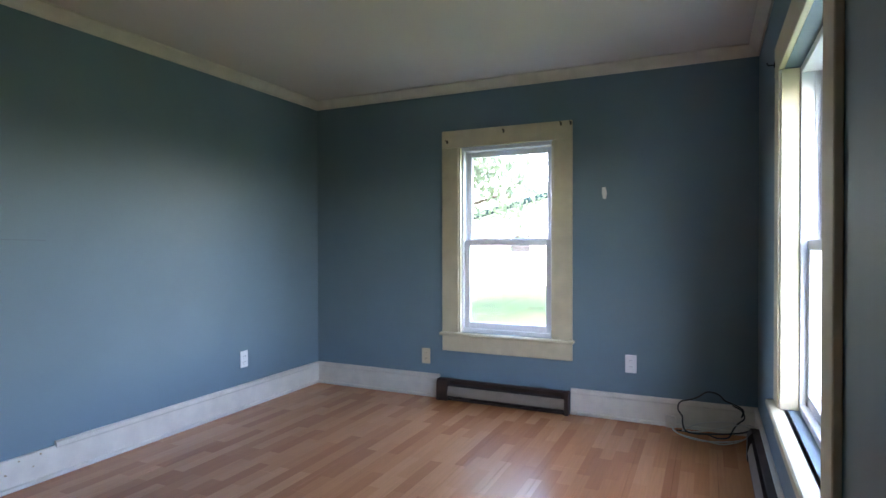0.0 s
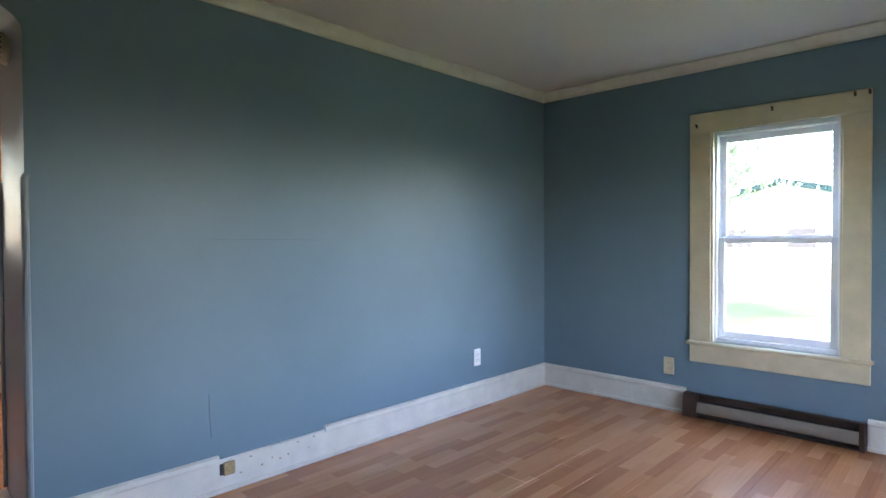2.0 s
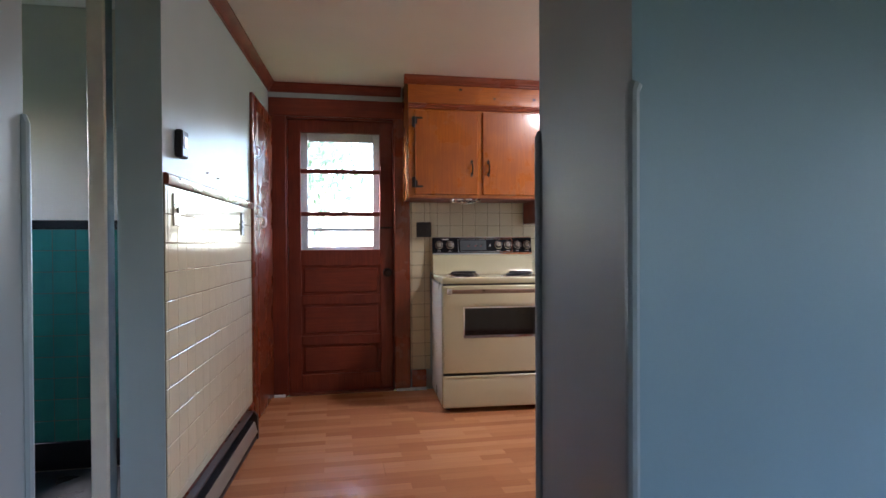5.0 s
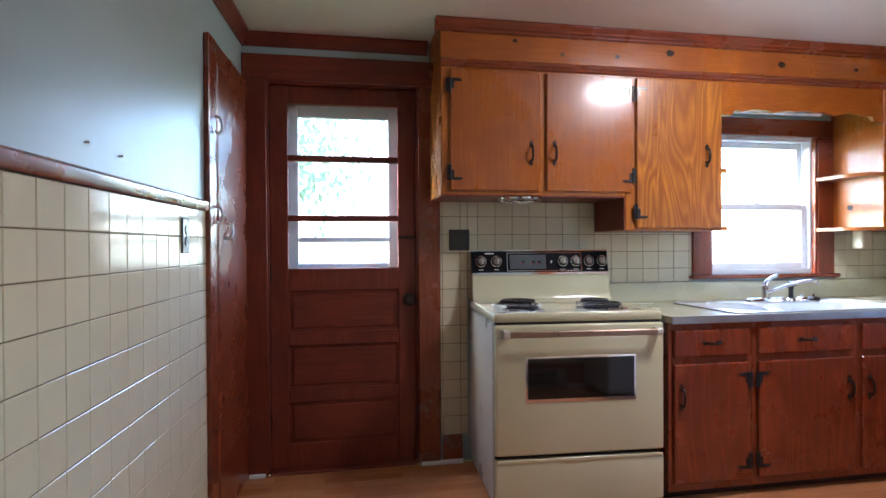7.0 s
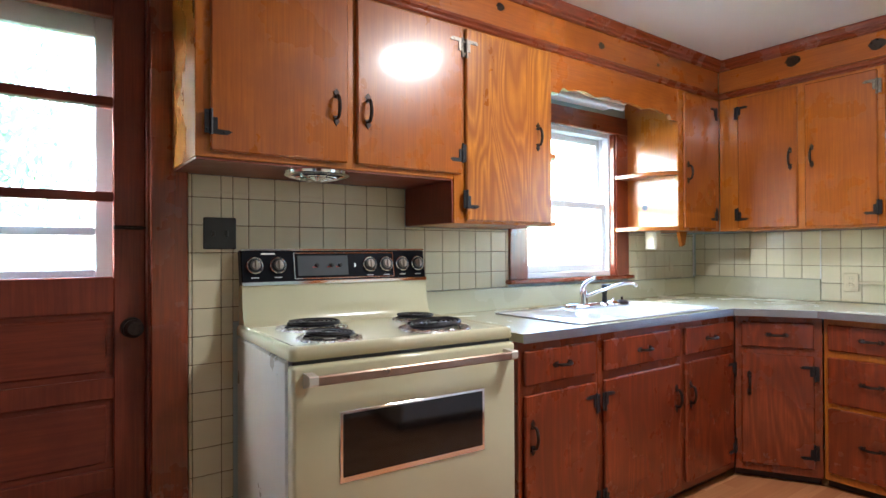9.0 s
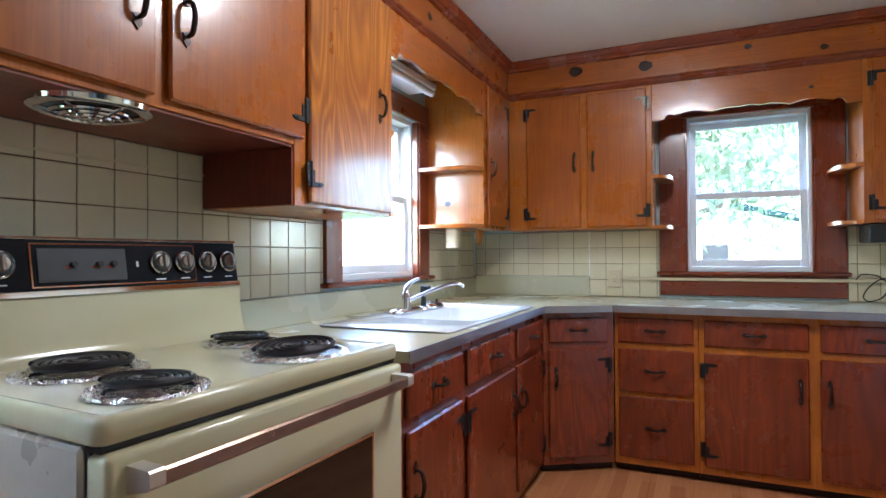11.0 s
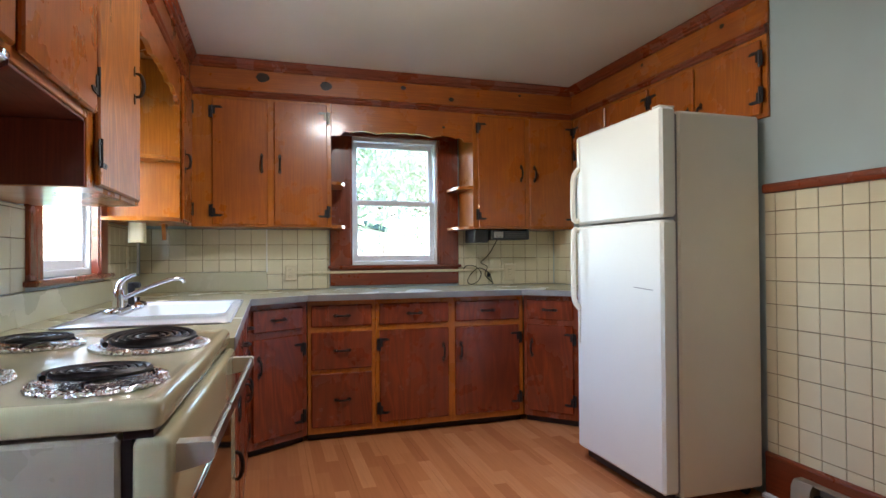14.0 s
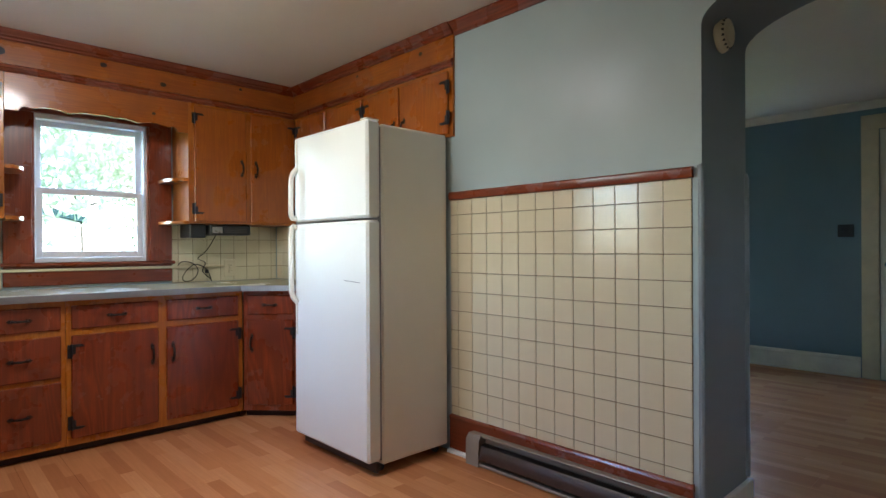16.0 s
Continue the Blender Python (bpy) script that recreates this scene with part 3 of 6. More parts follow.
    part("window_sill", bm, mh, win)
    if apron:
        bm = B()
        box(bm, (u0 - case_w, v0 - 0.022 - apron, 0.001), (u1 + case_w, v0 - 0.0225, 0.019), 0.003, M)
        part("apron", bm, mh, win)
    return win


window("window_1", BN_F, BWIN_N, AGED, 0.014, 0.038, 0.125, "white double-hung window in yellowed cream casing", 0.16, 0.115, 0.12)
window("window_2", BE_F, BWIN_E, AGED, 0.014, 0.038, 0.13, "white double-hung window in cream casing", 0.24, 0.115, 0.12, 0.03)
window("window_3", W_F, KWIN_W, TRIMW, 0.02, 0.034, 0.115, "white double-hung window in stained wood casing over sink", 0.16, 0, 0.10)
window("window_4", N_F, KWIN_N, TRIMW, 0.015, 0.034, 0.138, "white double-hung window in stained wood casing", 0.16, 0.118, 0.10)

# small rod brackets on the blue room casings
for M, u, v in ((BN_F, -1.53, 1.87), (BN_F, -1.10, 1.915), (BN_F, -0.70, 1.93), (BN_F, -0.635, 1.93), (BE_F, -2.82, 1.86)):
    br = thing("curtain_bracket", M @ Vector((u, v, 0.022)), "small worn metal curtain rod bracket on casing", "bracket", "curtain brackets")
    bm = B()
    box(bm, (u - 0.006, v - 0.012, 0.0215), (u + 0.006, v + 0.012, 0.025), 0.001, M)
    tube(bm, [(u, v, 0.024), (u, v, 0.045), (u, v + 0.012, 0.05)], 0.003, 6, M)
    part("hook", bm, BRONZE, br)

# back door in the west wall
d0, d1, _, dt = DOOR_W
door = thing("door_1", (KW - 0.05, d0, 0), "dark red-brown half-glazed panel door, shut", "door", kind="structure")
M = W_F
g0, g1, gz0, gz1 = -0.185, 0.402, 1.075, 1.955
bm = B()
y0, y1, w0, w1 = d0 + 0.012, d1 - 0.012, -0.085, -0.045
box(bm, (y0, 0.012, w0), (g0, dt - 0.012, w1), 0.003, M)
box(bm, (g1, 0.012, w0), (y1, dt - 0.012, w1), 0.003, M)
box(bm, (g0, gz1, w0), (g1, dt - 0.012, w1), 0.003, M)
for z0, z1 in ((0.955, gz1 - 0.88), (0.665, 0.735), (0.36, 0.43), (0.012, 0.14)):
    box(bm, (g0, z0, w0), (g1, z1, w1), 0.003, M)
part("leaf", bm, DARKW[2], door, "dark stained stiles and rails")
for z0, z1 in ((0.735, 0.955), (0.43, 0.665), (0.14, 0.36)):
    bm = B()
    box(bm, (g0, z0, w0 + 0.012), (g1, z1, w1 - 0.014), 0, M)
    box(bm, (g0 + 0.02, z0 + 0.02, w1 - 0.018), (g1 - 0.02, z1 - 0.02, w1 - 0.006), 0.006, M)
    part("panel", bm, DARKW[1], door)
for z in (1.345, 1.665):
    bm = B()
    box(bm, (g0, z - 0.016, w0), (g1, z + 0.016, w1 + 0.002), 0.003, M)
    part("glazing_bar", bm, DARKW[1], door)
for z0, z1 in ((gz0, 1.329), (1.361, 1.649), (1.681, gz1)):
    bm = B()
    box(bm, (g0 + 0.001, z0, -0.066), (g1 - 0.001, z1, -0.062), 0, M)
    p = part("pane", bm, GLASS, door, "clear glass pane", False)
    p.visible_shadow = False
bm = B()
lathe(bm, [(0.0, 0.062), (0.02, 0.062), (0.031, 0.048), (0.031, 0.038), (0.014, 0.022), (0.012, 0.008), (0.033, 0.006), (0.035, 0.0)], 20, M @ Matrix.Translation((0.456, 0.90, w1)))
part("door_knob", bm, BRONZE, door, "dark worn metal knob")
bm = B()
box(bm, (0.40, 1.235, w1), (0.49, 1.248, w1 + 0.01), 0.002, M)
tube(bm, [(0.405, 1.242, w1 + 0.008), (0.44, 1.238, w1 + 0.011), (0.50, 1.242, w1 + 0.008)], 0.004, 6, M)
part("slide_bolt", bm, BRONZE, door, "small dark slide bolt")
for z in (1.80, 1.05, 0.26):
    bm = B()
    tube(bm, [(d0 + 0.01, z - 0.05, w1 + 0.003), (d0 + 0.01, z + 0.05, w1 + 0.003)], 0.007, 8, M)
    part("hinge", bm, IRON, door)
for nm, a, b, ax in (("casing", (-0.405, 0.002, 0.001), (d0 + 0.005, dt, 0.022), 2), ("casing", (d1 - 0.005, 0.002, 0.001), (0.622, dt, 0.022), 2), ("head_casing", (-0.405, dt, 0.001), (0.622, dt + 0.13, 0.024), 1)):
    bm = B()
    box(bm, a, b, 0.004, M)
    part(nm, bm, (DARKW if nm == "head_casing" or a[0] < 0 else TRIMW)[ax], door, "stained wooden door casing")
for a, b in (((d0, 0.002, -0.159), (d0 + 0.012, dt, -0.001)), ((d1 - 0.012, 0.002, -0.159), (d1, dt, -0.001)), ((d0 + 0.012, dt - 0.012, -0.159), (d1 - 0.012, dt, -0.001))):
    bm = B()
    box(bm, a, b, 0, M)
    part("jamb", bm, DARKW[2], door)
bm = B()
box(bm, (d0 + 0.0125, 0.002, -0.159), (d1 - 0.0125, 0.014, 0.02), 0.004, M)
part("threshold", bm, DARKW[1], door)
# white storm door outside it
storm = thing("storm_door", (KW - 0.15, d0, 0), "white aluminium storm door outside the back door", "storm door", kind="structure")
bm = B()
for a, b in (((d0 + 0.014, 0.02, -0.155), (-0.135, dt - 0.02, -0.13)), ((0.355, 0.02, -0.155), (d1 - 0.014, dt - 0.02, -0.13)), ((-0.135, 1.90, -0.155), (0.355, dt - 0.02, -0.13)), ((-0.135, 1.215, -0.155), (0.355, 1.245, -0.13)), ((-0.135, 0.02, -0.155), (0.355, 1.10, -0.13))):
    box(bm, a, b, 0.004, M)
part("storm_frame", bm, VINYL, storm)
bm = B()
box(bm, (-0.137, 1.10, -0.146), (0.357, 1.90, -0.142), 0, M)
p = part("storm_pane", bm, GLASS, storm, "clear glass", False)
p.visible_shadow = False

# narrow cupboard door in the south wall
cup = thing("cupboard_door", S_F @ Vector((5.8, 0.0, 0)), "narrow orange-brown wooden cupboard door with hooks", "door", kind="structure")
bm = B()
box(bm, (5.43, 0.002, 0.001), (5.53, 2.05, 0.024), 0.004, S_F)
part("casing", bm, TRIMW[2], cup)
bm = B()
box(bm, (5.53, 1.96, 0.001), (6.08, 2.05, 0.022), 0.004, S_F)
part("head_casing", bm, TRIMW[0], cup)
bm = B()
box(bm, (5.54, 0.015, 0.001), (6.078, 1.955, 0.028), 0.006, S_F)
cl = part("leaf", bm, TRIMW[2], cup, "red-brown stained leaf")
for u, v in ((5.50, 1.70), (5.50, 1.33), (5.66, 1.27)):
    bm = B()
    tube(bm, smooth_line([(u, v + 0.03, 0.026), (u, v + 0.02, 0.05), (u, v - 0.02, 0.055), (u, v - 0.04, 0.04), (u, v - 0.03, 0.028)], 4), 0.006, 8, S_F)
    part("hook", bm, WHITEP, cup, "white enamelled coat hook")

# white door on the blue room's east wall
ed = thing("door_2", BE_F @ Vector((-0.25, 0, 0)), "white painted interior door in cream casing, shut", "door", kind="structure")
for a, b in (((-0.725, 0.002, 0.001), (-0.605, 2.05, 0.022)), ((0.17, 0.002, 0.001), (0.29, 2.05, 0.022)), ((-0.725, 2.05, 0.001), (0.29, 2.17, 0.024))):
    bm = B()
    box(bm, a, b, 0.004, BE_F)
    part("casing", bm, AGED, ed)
bm = B()
box(bm, (-0.60, 0.01, 0.001), (0.165, 2.045, 0.012), 0.003, BE_F)
for a, b in (((-0.50, 0.25), (-0.25, 0.95)), ((-0.18, 0.25), (0.07, 0.95)), ((-0.50, 1.10), (-0.25, 1.90)), ((-0.18, 1.10), (0.07, 1.90))):
    box(bm, (a[0], a[1], 0.011), (b[0], b[1], 0.017), 0.005, BE_F)
part("leaf", bm, BDOOR, ed)
bm = B()
lathe(bm, [(0.0, 0.055), (0.02, 0.055), (0.028, 0.042), (0.026, 0.032), (0.012, 0.018), (0.012, 0.006), (0.028, 0.004), (0.029, 0.0)], 18, BE_F @ Matrix.Translation((-0.545, 0.945, 0.012)))
part("door_knob", bm, CHROME, ed, "round metal knob")

# bathroom doorway casing and tile
bd = thing("doorway_bath", bath_m @ Vector((-0.757, 0, 0)), "cream painted casing of the bathroom doorway", "doorway", kind="structure")
for a, b in (((-0.76, 0.002, 0.001), (-0.705, 2.02, 0.02)), ((-1.54, 0.002, 0.001), (-1.477, 2.02, 0.02)), ((-1.54, 2.02, 0.001), (-0.705, 2.09, 0.022))):
    bm = B()
    box(bm, a, b, 0.004, bath_m)
    part("casing", bm, TRIM, bd)
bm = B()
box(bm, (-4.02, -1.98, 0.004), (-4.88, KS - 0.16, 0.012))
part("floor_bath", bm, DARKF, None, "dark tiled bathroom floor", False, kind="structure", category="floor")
bathwall = thing("wainscot_bath", (-4.9, -1.3, 0), "green glazed wall tile with black trim", "tile wainscot", kind="structure")
bm = B()
box(bm, (BS, 0.013, 0.001), (KS - 0.16, 0.15, 0.012), 0.002, face_frame(-4.9, 0, 90))
part("base_tile", bm, BLACKT, bathwall)
bm = B()
box(bm, (BS, 1.20, 0.001), (KS - 0.16, 1.245, 0.014), 0.004, face_frame(-4.9, 0, 90))
part("trim_tile", bm, BLACKT, bathwall)

# ---- cabinets ----
def pull_mesh(name, L=0.108):
    """A forged bar pull with pointed ends, lying along local u."""
    bm = B()
    h = L / 2
    pts = smooth_line([(-h * 0.62, 0, 0.004), (-h * 0.52, 0, 0.02), (0, 0, 0.028), (h * 0.52, 0, 0.02), (h * 0.62, 0, 0.004)], 4)
    tube(bm, pts, [0.004 + 0.0025 * math.sin(math.pi * i / (len(pts) - 1)) for i in range(len(pts))], 8)
    for s in (-1, 1):
        prism(bm, [(s * h * 1.0, 0), (s * h * 0.78, 0.011), (s * h * 0.62, 0.007), (s * h * 0.5, 0.012), (s * h * 0.45, 0), (s * h * 0.5, -0.012), (s * h * 0.62, -0.007), (s * h * 0.78, -0.011)], 0.0, 0.0035)
    bmesh.ops.recalc_face_normals(bm, faces=bm.faces)
    me = bpy.data.meshes.new(name)
    bm.to_mesh(me)
    bm.free()
    me.shade_smooth()
    me.set_sharp_from_angle(angle=radians(40))
    return me


def hinge_mesh(name):
    """An L-shaped strap hinge: barrel at u 0, strap to +u with a curl."""
    bm = B()
    box(bm, (-0.016, -0.030, 0.0), (0.003, 0.030, 0.003), 0.001)
    box(bm, (0.003, -0.030, 0.0), (0.016, 0.012, 0.0032), 0.001)
    prism(bm, [(0.014, -0.030), (0.040, -0.030), (0.052, -0.022), (0.044, -0.018), (0.014, -0.018)], 0.0, 0.0032)
    tube(bm, [(0, -0.032, 0.003), (0, 0.032, 0.003)], 0.0045, 8)
    for u, v in ((-0.009, 0.02), (-0.009, -0.02), (0.032, -0.024)):
        lathe(bm, [(0.0, 0.0052), (0.003, 0.0046), (0.004, 0.003)], 8, Matrix.Translation((u, v, 0)))
    bmesh.ops.recalc_face_normals(bm, faces=bm.faces)
    me = bpy.data.meshes.new(name)
    bm.to_mesh(me)
    bm.free()
    me.shade_smooth()
    me.set_sharp_from_angle(angle=radians(40))
    return me


PULL, PULLV, HINGE, HINGEW = pull_mesh("pull", 0.11), pull_mesh("pull", 0.128), hinge_mesh("hinge"), hinge_mesh("hinge")
PULL.materials.append(BRONZE), PULLV.materials.append(BRONZE), HINGE.materials.append(IRON), HINGEW.materials.append(WORN)


def fitting(name, me, parent, M, label):
    ob = new(name, me)
    ob.parent = parent
    ob.matrix_basis = Matrix.Translation(-ORIGIN[parent]) @ M
    ORIGIN[ob] = ORIGIN[parent]
    if label:
        tagged(ob, label)
    return ob


def door_front(cab, M, u0, u1, v0, v1, material, hinge, low, hz=(0.085, 0.085), pull_v=None, name="door", pull_in=0.035, worn=False):
    bm = B()
    box(bm, (u0, v0, 0.0015), (u1, v1, 0.017), 0.005, M)
    d = part(name, bm, material, cab)
    if hinge in ("l", "r"):
        u, s = (u0, 1) if hinge == "l" else (u1, -1)
        for v, f in ((v1 - hz[1], -1), (v0 + hz[0], 1)):
            K = M @ Matrix.Translation((u, v, 0.0172)) @ Matrix.Diagonal((s * 1.2, f * 1.2, 1, 1))
            if worn and f < 0:
                fitting("hinge", HINGEW, d, K, "bare worn metal L hinge")
            else:
                fitting("hinge", HINGE, d, K, "black wrought-iron L hinge")
        pu = u1 - pull_in if hinge == "l" else u0 + pull_in
        pv = pull_v if pull_v is not None else ((v1 - 0.151) if low else v0 + 0.36)
        fitting("handle", PULLV, d, M @ Matrix.Translation((pu, pv, 0.017)) @ Matrix.Rotation(radians(90), 4, "Z"), "dark bronze forged pull")
    else:
        fitting("handle", PULL, d, M @ Matrix.Translation(((u0 + u1) / 2, (v0 + v1) / 2, 0.017)), "dark bronze forged pull")
    return d


def cabinet(name, M, u0, u1, v0, v1, depth, fronts, mats, label, group, low=False, toe=0.0, well=None):
    """A cabinet behind the face w=0; fronts: (u0, u1, v0, v1, hinge side or 'd' for drawer, material or None)."""
    at = M @ Vector(((u0 + u1) / 2, v0, -depth / 2))
    cab = thing(name, at, label, "cabinet", group)
    bm = B()
    if well:
        box(bm, (u0 + 0.0005, v0 + toe, -depth), (u1 - 0.0005, well, -0.0305), 0.001, M)
        box(bm, (u0 + 0.0005, v0 + toe, -0.03), (u1 - 0.0005, v1, 0), 0.002, M)
    else:
        box(bm, (u0 + 0.0005, v0 + toe, -depth), (u1 - 0.0005, v1, 0), 0.002, M)
    part("body", bm, mats[0], cab)
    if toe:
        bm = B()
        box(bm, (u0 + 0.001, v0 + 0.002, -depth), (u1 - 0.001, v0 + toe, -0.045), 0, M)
        part("toe_kick", bm, TOEDARK, cab, "dark recessed toe kick", False)
    for f in fronts:
        door_front(cab, M, f[0], f[1], f[2], f[3], f[5] if len(f) > 5 and f[5] else mats[1], f[4], low, name="drawer" if f[4] == "d" else "door", pull_v=f[6] if len(f) > 6 else None, pull_in=f[7] if len(f) > 7 else 0.035, worn=len(f) > 8)
    return cab


UF = face_frame(-5.745, 0, 90)          # west uppers
NF = face_frame(0, 3.57, 0)             # north uppers
WB = face_frame(-5.42, 0, 90)           # west base units
NB = face_frame(0, 3.29, 0)             # north base units
UP, UPG = "glossy honey-orange pine wall cabinet with black iron hinges", "wall cabinets"
CAB1 = cabinet("wall_cabinet", UF, 0.572, 1.540, 1.444, 2.112, 0.354, [(0.614, 1.070, 1.464, 2.056, "l", None, 1.652, 0.046), (1.105, 1.572, 1.464, 2.056, "r", None, 1.655, 0.041, "worn")], (FRAMEW[2], PINE[2]), "two-door honey pine wall cabinet above the stove", UPG)
cabinet("wall_cabinet", UF, 1.540, 2.092, 1.268, 2.112, 0.354, [(1.594, 2.086, 1.28, 2.056, "l", PLYGRAIN, 1.662, 0.09, "worn")], (FRAMEW[2], PLYGRAIN), "taller wall cabinet with boldly figured plywood door", UPG)
cabinet("wall_cabinet", UF, 3.125, 3.569, 1.27, 2.112, 0.354, [(3.165, 3.50, 1.285, 2.056, "r", None, 1.60)], (FRAMEW[2], PINE[2]), "narrow honey pine corner wall cabinet", UPG)
cabinet("wall_cabinet", NF, -5.743, -4.915, 1.27, 2.112, 0.309, [(-5.626, -5.305, 1.282, 2.05, "l", None, 1.66), (-5.268, -4.942, 1.282, 2.05, "r", None, 1.66, 0.035, "worn")], (FRAMEW[2], PINE[2]), UP, UPG)
cabinet("wall_cabinet", NF, -3.95, KE - 0.002, 1.27, 2.112, 0.309, [(-3.915, -3.559, 1.282, 2.05, "l", None, 1.66), (-3.525, -3.185, 1.282, 2.05, "r", None, 1.66)], (FRAMEW[2], PINE[2]), UP, UPG)
# thin panels in the dark door stain put the shade here into colour
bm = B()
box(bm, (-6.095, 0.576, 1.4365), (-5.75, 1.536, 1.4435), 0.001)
part("bottom_panel", bm, DARKW[1], CAB1, "underside coloured dark for its shade")
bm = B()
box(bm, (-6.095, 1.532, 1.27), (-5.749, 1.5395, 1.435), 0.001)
part("side_panel", bm, DARKW[2], CAB1, "side coloured dark for its shade")
EF = face_frame(KE - 0.016, 0, -90)
for a, b, fr in ((-3.552, -2.67, [(-3.50, -3.12, "l"), (-3.10, -2.682, "r")]), (-2.67, -1.865, [(-2.658, -2.312, "l"), (-2.288, -1.892, "r")])):
    cabinet("wall_cabinet", EF, a, b, 1.695, 2.112, 0.0155, [(p, q, 1.71, 2.045, h, None, 1.79) for p, q, h in fr], (FRAMEW[2], PINE[2]), "low built-in pine cupboard above the refrigerator", UPG)

LOW = "red-brown stained pine base cabinet with bronze pulls"
LG = "base cabinets"
DR, DT = (0.672, 0.797), (0.085, 0.638)
cabinet("base_cabinet", WB, 1.575, 2.012, 0.0, 0.83, 0.66, [(1.597, 1.985, *DR, "d"), (1.597, 1.985, *DT, "r")], (TRIMW[2], REDPLY), LOW, LG, True, 0.045, 0.68)
cabinet("base_cabinet", WB, 2.012, 2.60, 0.0, 0.83, 0.66, [(2.038, 2.575, *DR, "d"), (2.038, 2.575, *DT, "l")], (TRIMW[2], REDPLY), LOW, LG, True, 0.045, 0.68)
cabinet("base_cabinet", WB, 2.60, 3.088, 0.0, 0.83, 0.66, [(2.622, 3.06, *DR, "d"), (2.622, 3.06, *DT, "r")], (TRIMW[2], REDPLY), LOW, LG, True, 0.045, 0.68)
cabinet("base_cabinet", NB, -5.087, -4.687, 0.0, 0.83, 0.57, [(-5.066, -4.71, *DR, "d"), (-5.066, -4.71, 0.42, 0.64, "d"), (-5.066, -4.71, 0.085, 0.396, "d")], (FRAMEW[2], REDPLY), "red-brown base cabinet with three drawers", LG, True, 0.045)
cabinet("base_cabinet", NB, -4.687, -3.712, 0.0, 0.83, 0.57, [(-4.664, -4.228, *DR, "d"), (-4.184, -3.747, *DR, "d"), (-4.664, -4.228, *DT, "l"), (-4.184, -3.747, *DT, "r")], (FRAMEW[2], REDPLY), "wide red-brown base cabinet with two doors", LG, True, 0.045)


def diagonal(p, q, fronts_at, label):
    """A corner unit whose face runs from p to q."""
    p, q = Vector(p), Vector(q)
    L = (q - p).length
    M = face_frame(p.x, p.y, math.degrees(math.atan2(q.y - p.y, q.x - p.x)))
    a, b = fronts_at
    return cabinet("base_cabinet", M, 0.002, L - 0.002, 0.0, 0.83, 0.24, [(a, b, *DR, "d"), (a, b, *DT, "r")], (TRIMW[2], REDPLY), label, LG, True, 0.045)


diagonal((-5.418, 3.09), (-5.088, 3.288), (0.03, 0.345), "angled red-brown corner base cabinet")
diagonal((-3.711, 3.288), (-3.45, 3.02), (0.03, 0.335), "angled red-brown corner base cabinet")
cabinet("base_cabinet", face_frame(-3.45, 0, -90), -3.018, -2.64, 0.0, 0.83, 0.28, [(-2.99, -2.66, *DR, "d"), (-2.99, -2.66, *DT, "l")], (TRIMW[2], REDPLY), "shallow red-brown base cabinet beside the refrigerator", LG, True, 0.045)

# worktop: one continuous slab with sink cut-out, metal edging and upstand
SX0, SX1, SY0, SY1 = -5.95, -5.44, 1.945, 2.965


def slab(bm, z0, z1):
    outer = [(KW + 0.002, 1.578), (-5.395, 1.578), (-5.395, 3.035), (-5.09, 3.225), (-3.752, 3.225), (-3.50, 2.985), (-3.50, 2.64), (KE - 0.002, 2.64), (KE - 0.002, KN - 0.002), (KW + 0.002, KN - 0.002)]
    west = [(KW + 0.002, 1.578), (-5.395, 1.578), (-5.395, SY0), (KW + 0.002, SY0)]
    prism(bm, west, z0, z1)
    prism(bm, [(KW + 0.002, SY0), (SX0, SY0), (SX0, SY1), (KW + 0.002, SY1)], z0, z1)
    prism(bm, [(SX1, SY0), (-5.395, SY0), (-5.395, SY1), (SX1, SY1)], z0, z1)
    prism(bm, [(KW + 0.002, SY1), (-5.395, SY1)] + outer[2:], z0, z1)


top = thing("worktop", (-5.0, 3.4, 0.83), "grey-green laminate worktop with aluminium edging", "worktop")
bm = B()
slab(bm, 0.831, 0.862)
bmesh.ops.remove_doubles(bm, verts=bm.verts, dist=1e-4)
part("slab", bm, COUNTER, top, "", False)
edge = [(-5.395, 1.579), (-5.395, 3.035), (-5.09, 3.225), (-3.752, 3.225), (-3.50, 2.985), (-3.50, 2.64)]
for a, b in zip(edge, edge[1:]):
    a, b = Vector(a), Vector(b)
    M = face_frame(a.x, a.y, math.degrees(math.atan2(b.y - a.y, b.x - a.x)))
    bm = B()
    box(bm, (0, 0.828, 0.0005), ((b - a).length, 0.8635, 0.004), 0.001, M)
    for v in (0.838, 0.846, 0.854):
        box(bm, (0, v - 0.0012, 0.004), ((b - a).length, v + 0.0012, 0.0048), 0, M)
    part("metal_edging", bm, METALE, top, "ribbed aluminium edging")
for nm, a, b in (("backsplash", (KW + 0.002, 1.58, 0.862), (KW + 0.02, KN - 0.003, 0.972)), ("backsplash", (KW + 0.021, KN - 0.018, 0.862), (-5.313, KN - 0.002, 0.985))):
    bm = B()
    box(bm, a, b, 0.002)
    part(nm, bm, COUNTER, top, "laminate upstand")

# sink
sink = thing("kitchen_sink", ((SX0 + SX1) / 2, (SY0 + SY1) / 2, 0.862), "white porcelain drop-in sink with steel rim", "sink")
bm = B()
bx0, bx1, by0, by1 = SX0 + 0.10, SX1 - 0.035, SY0 + 0.34, SY1 - 0.045


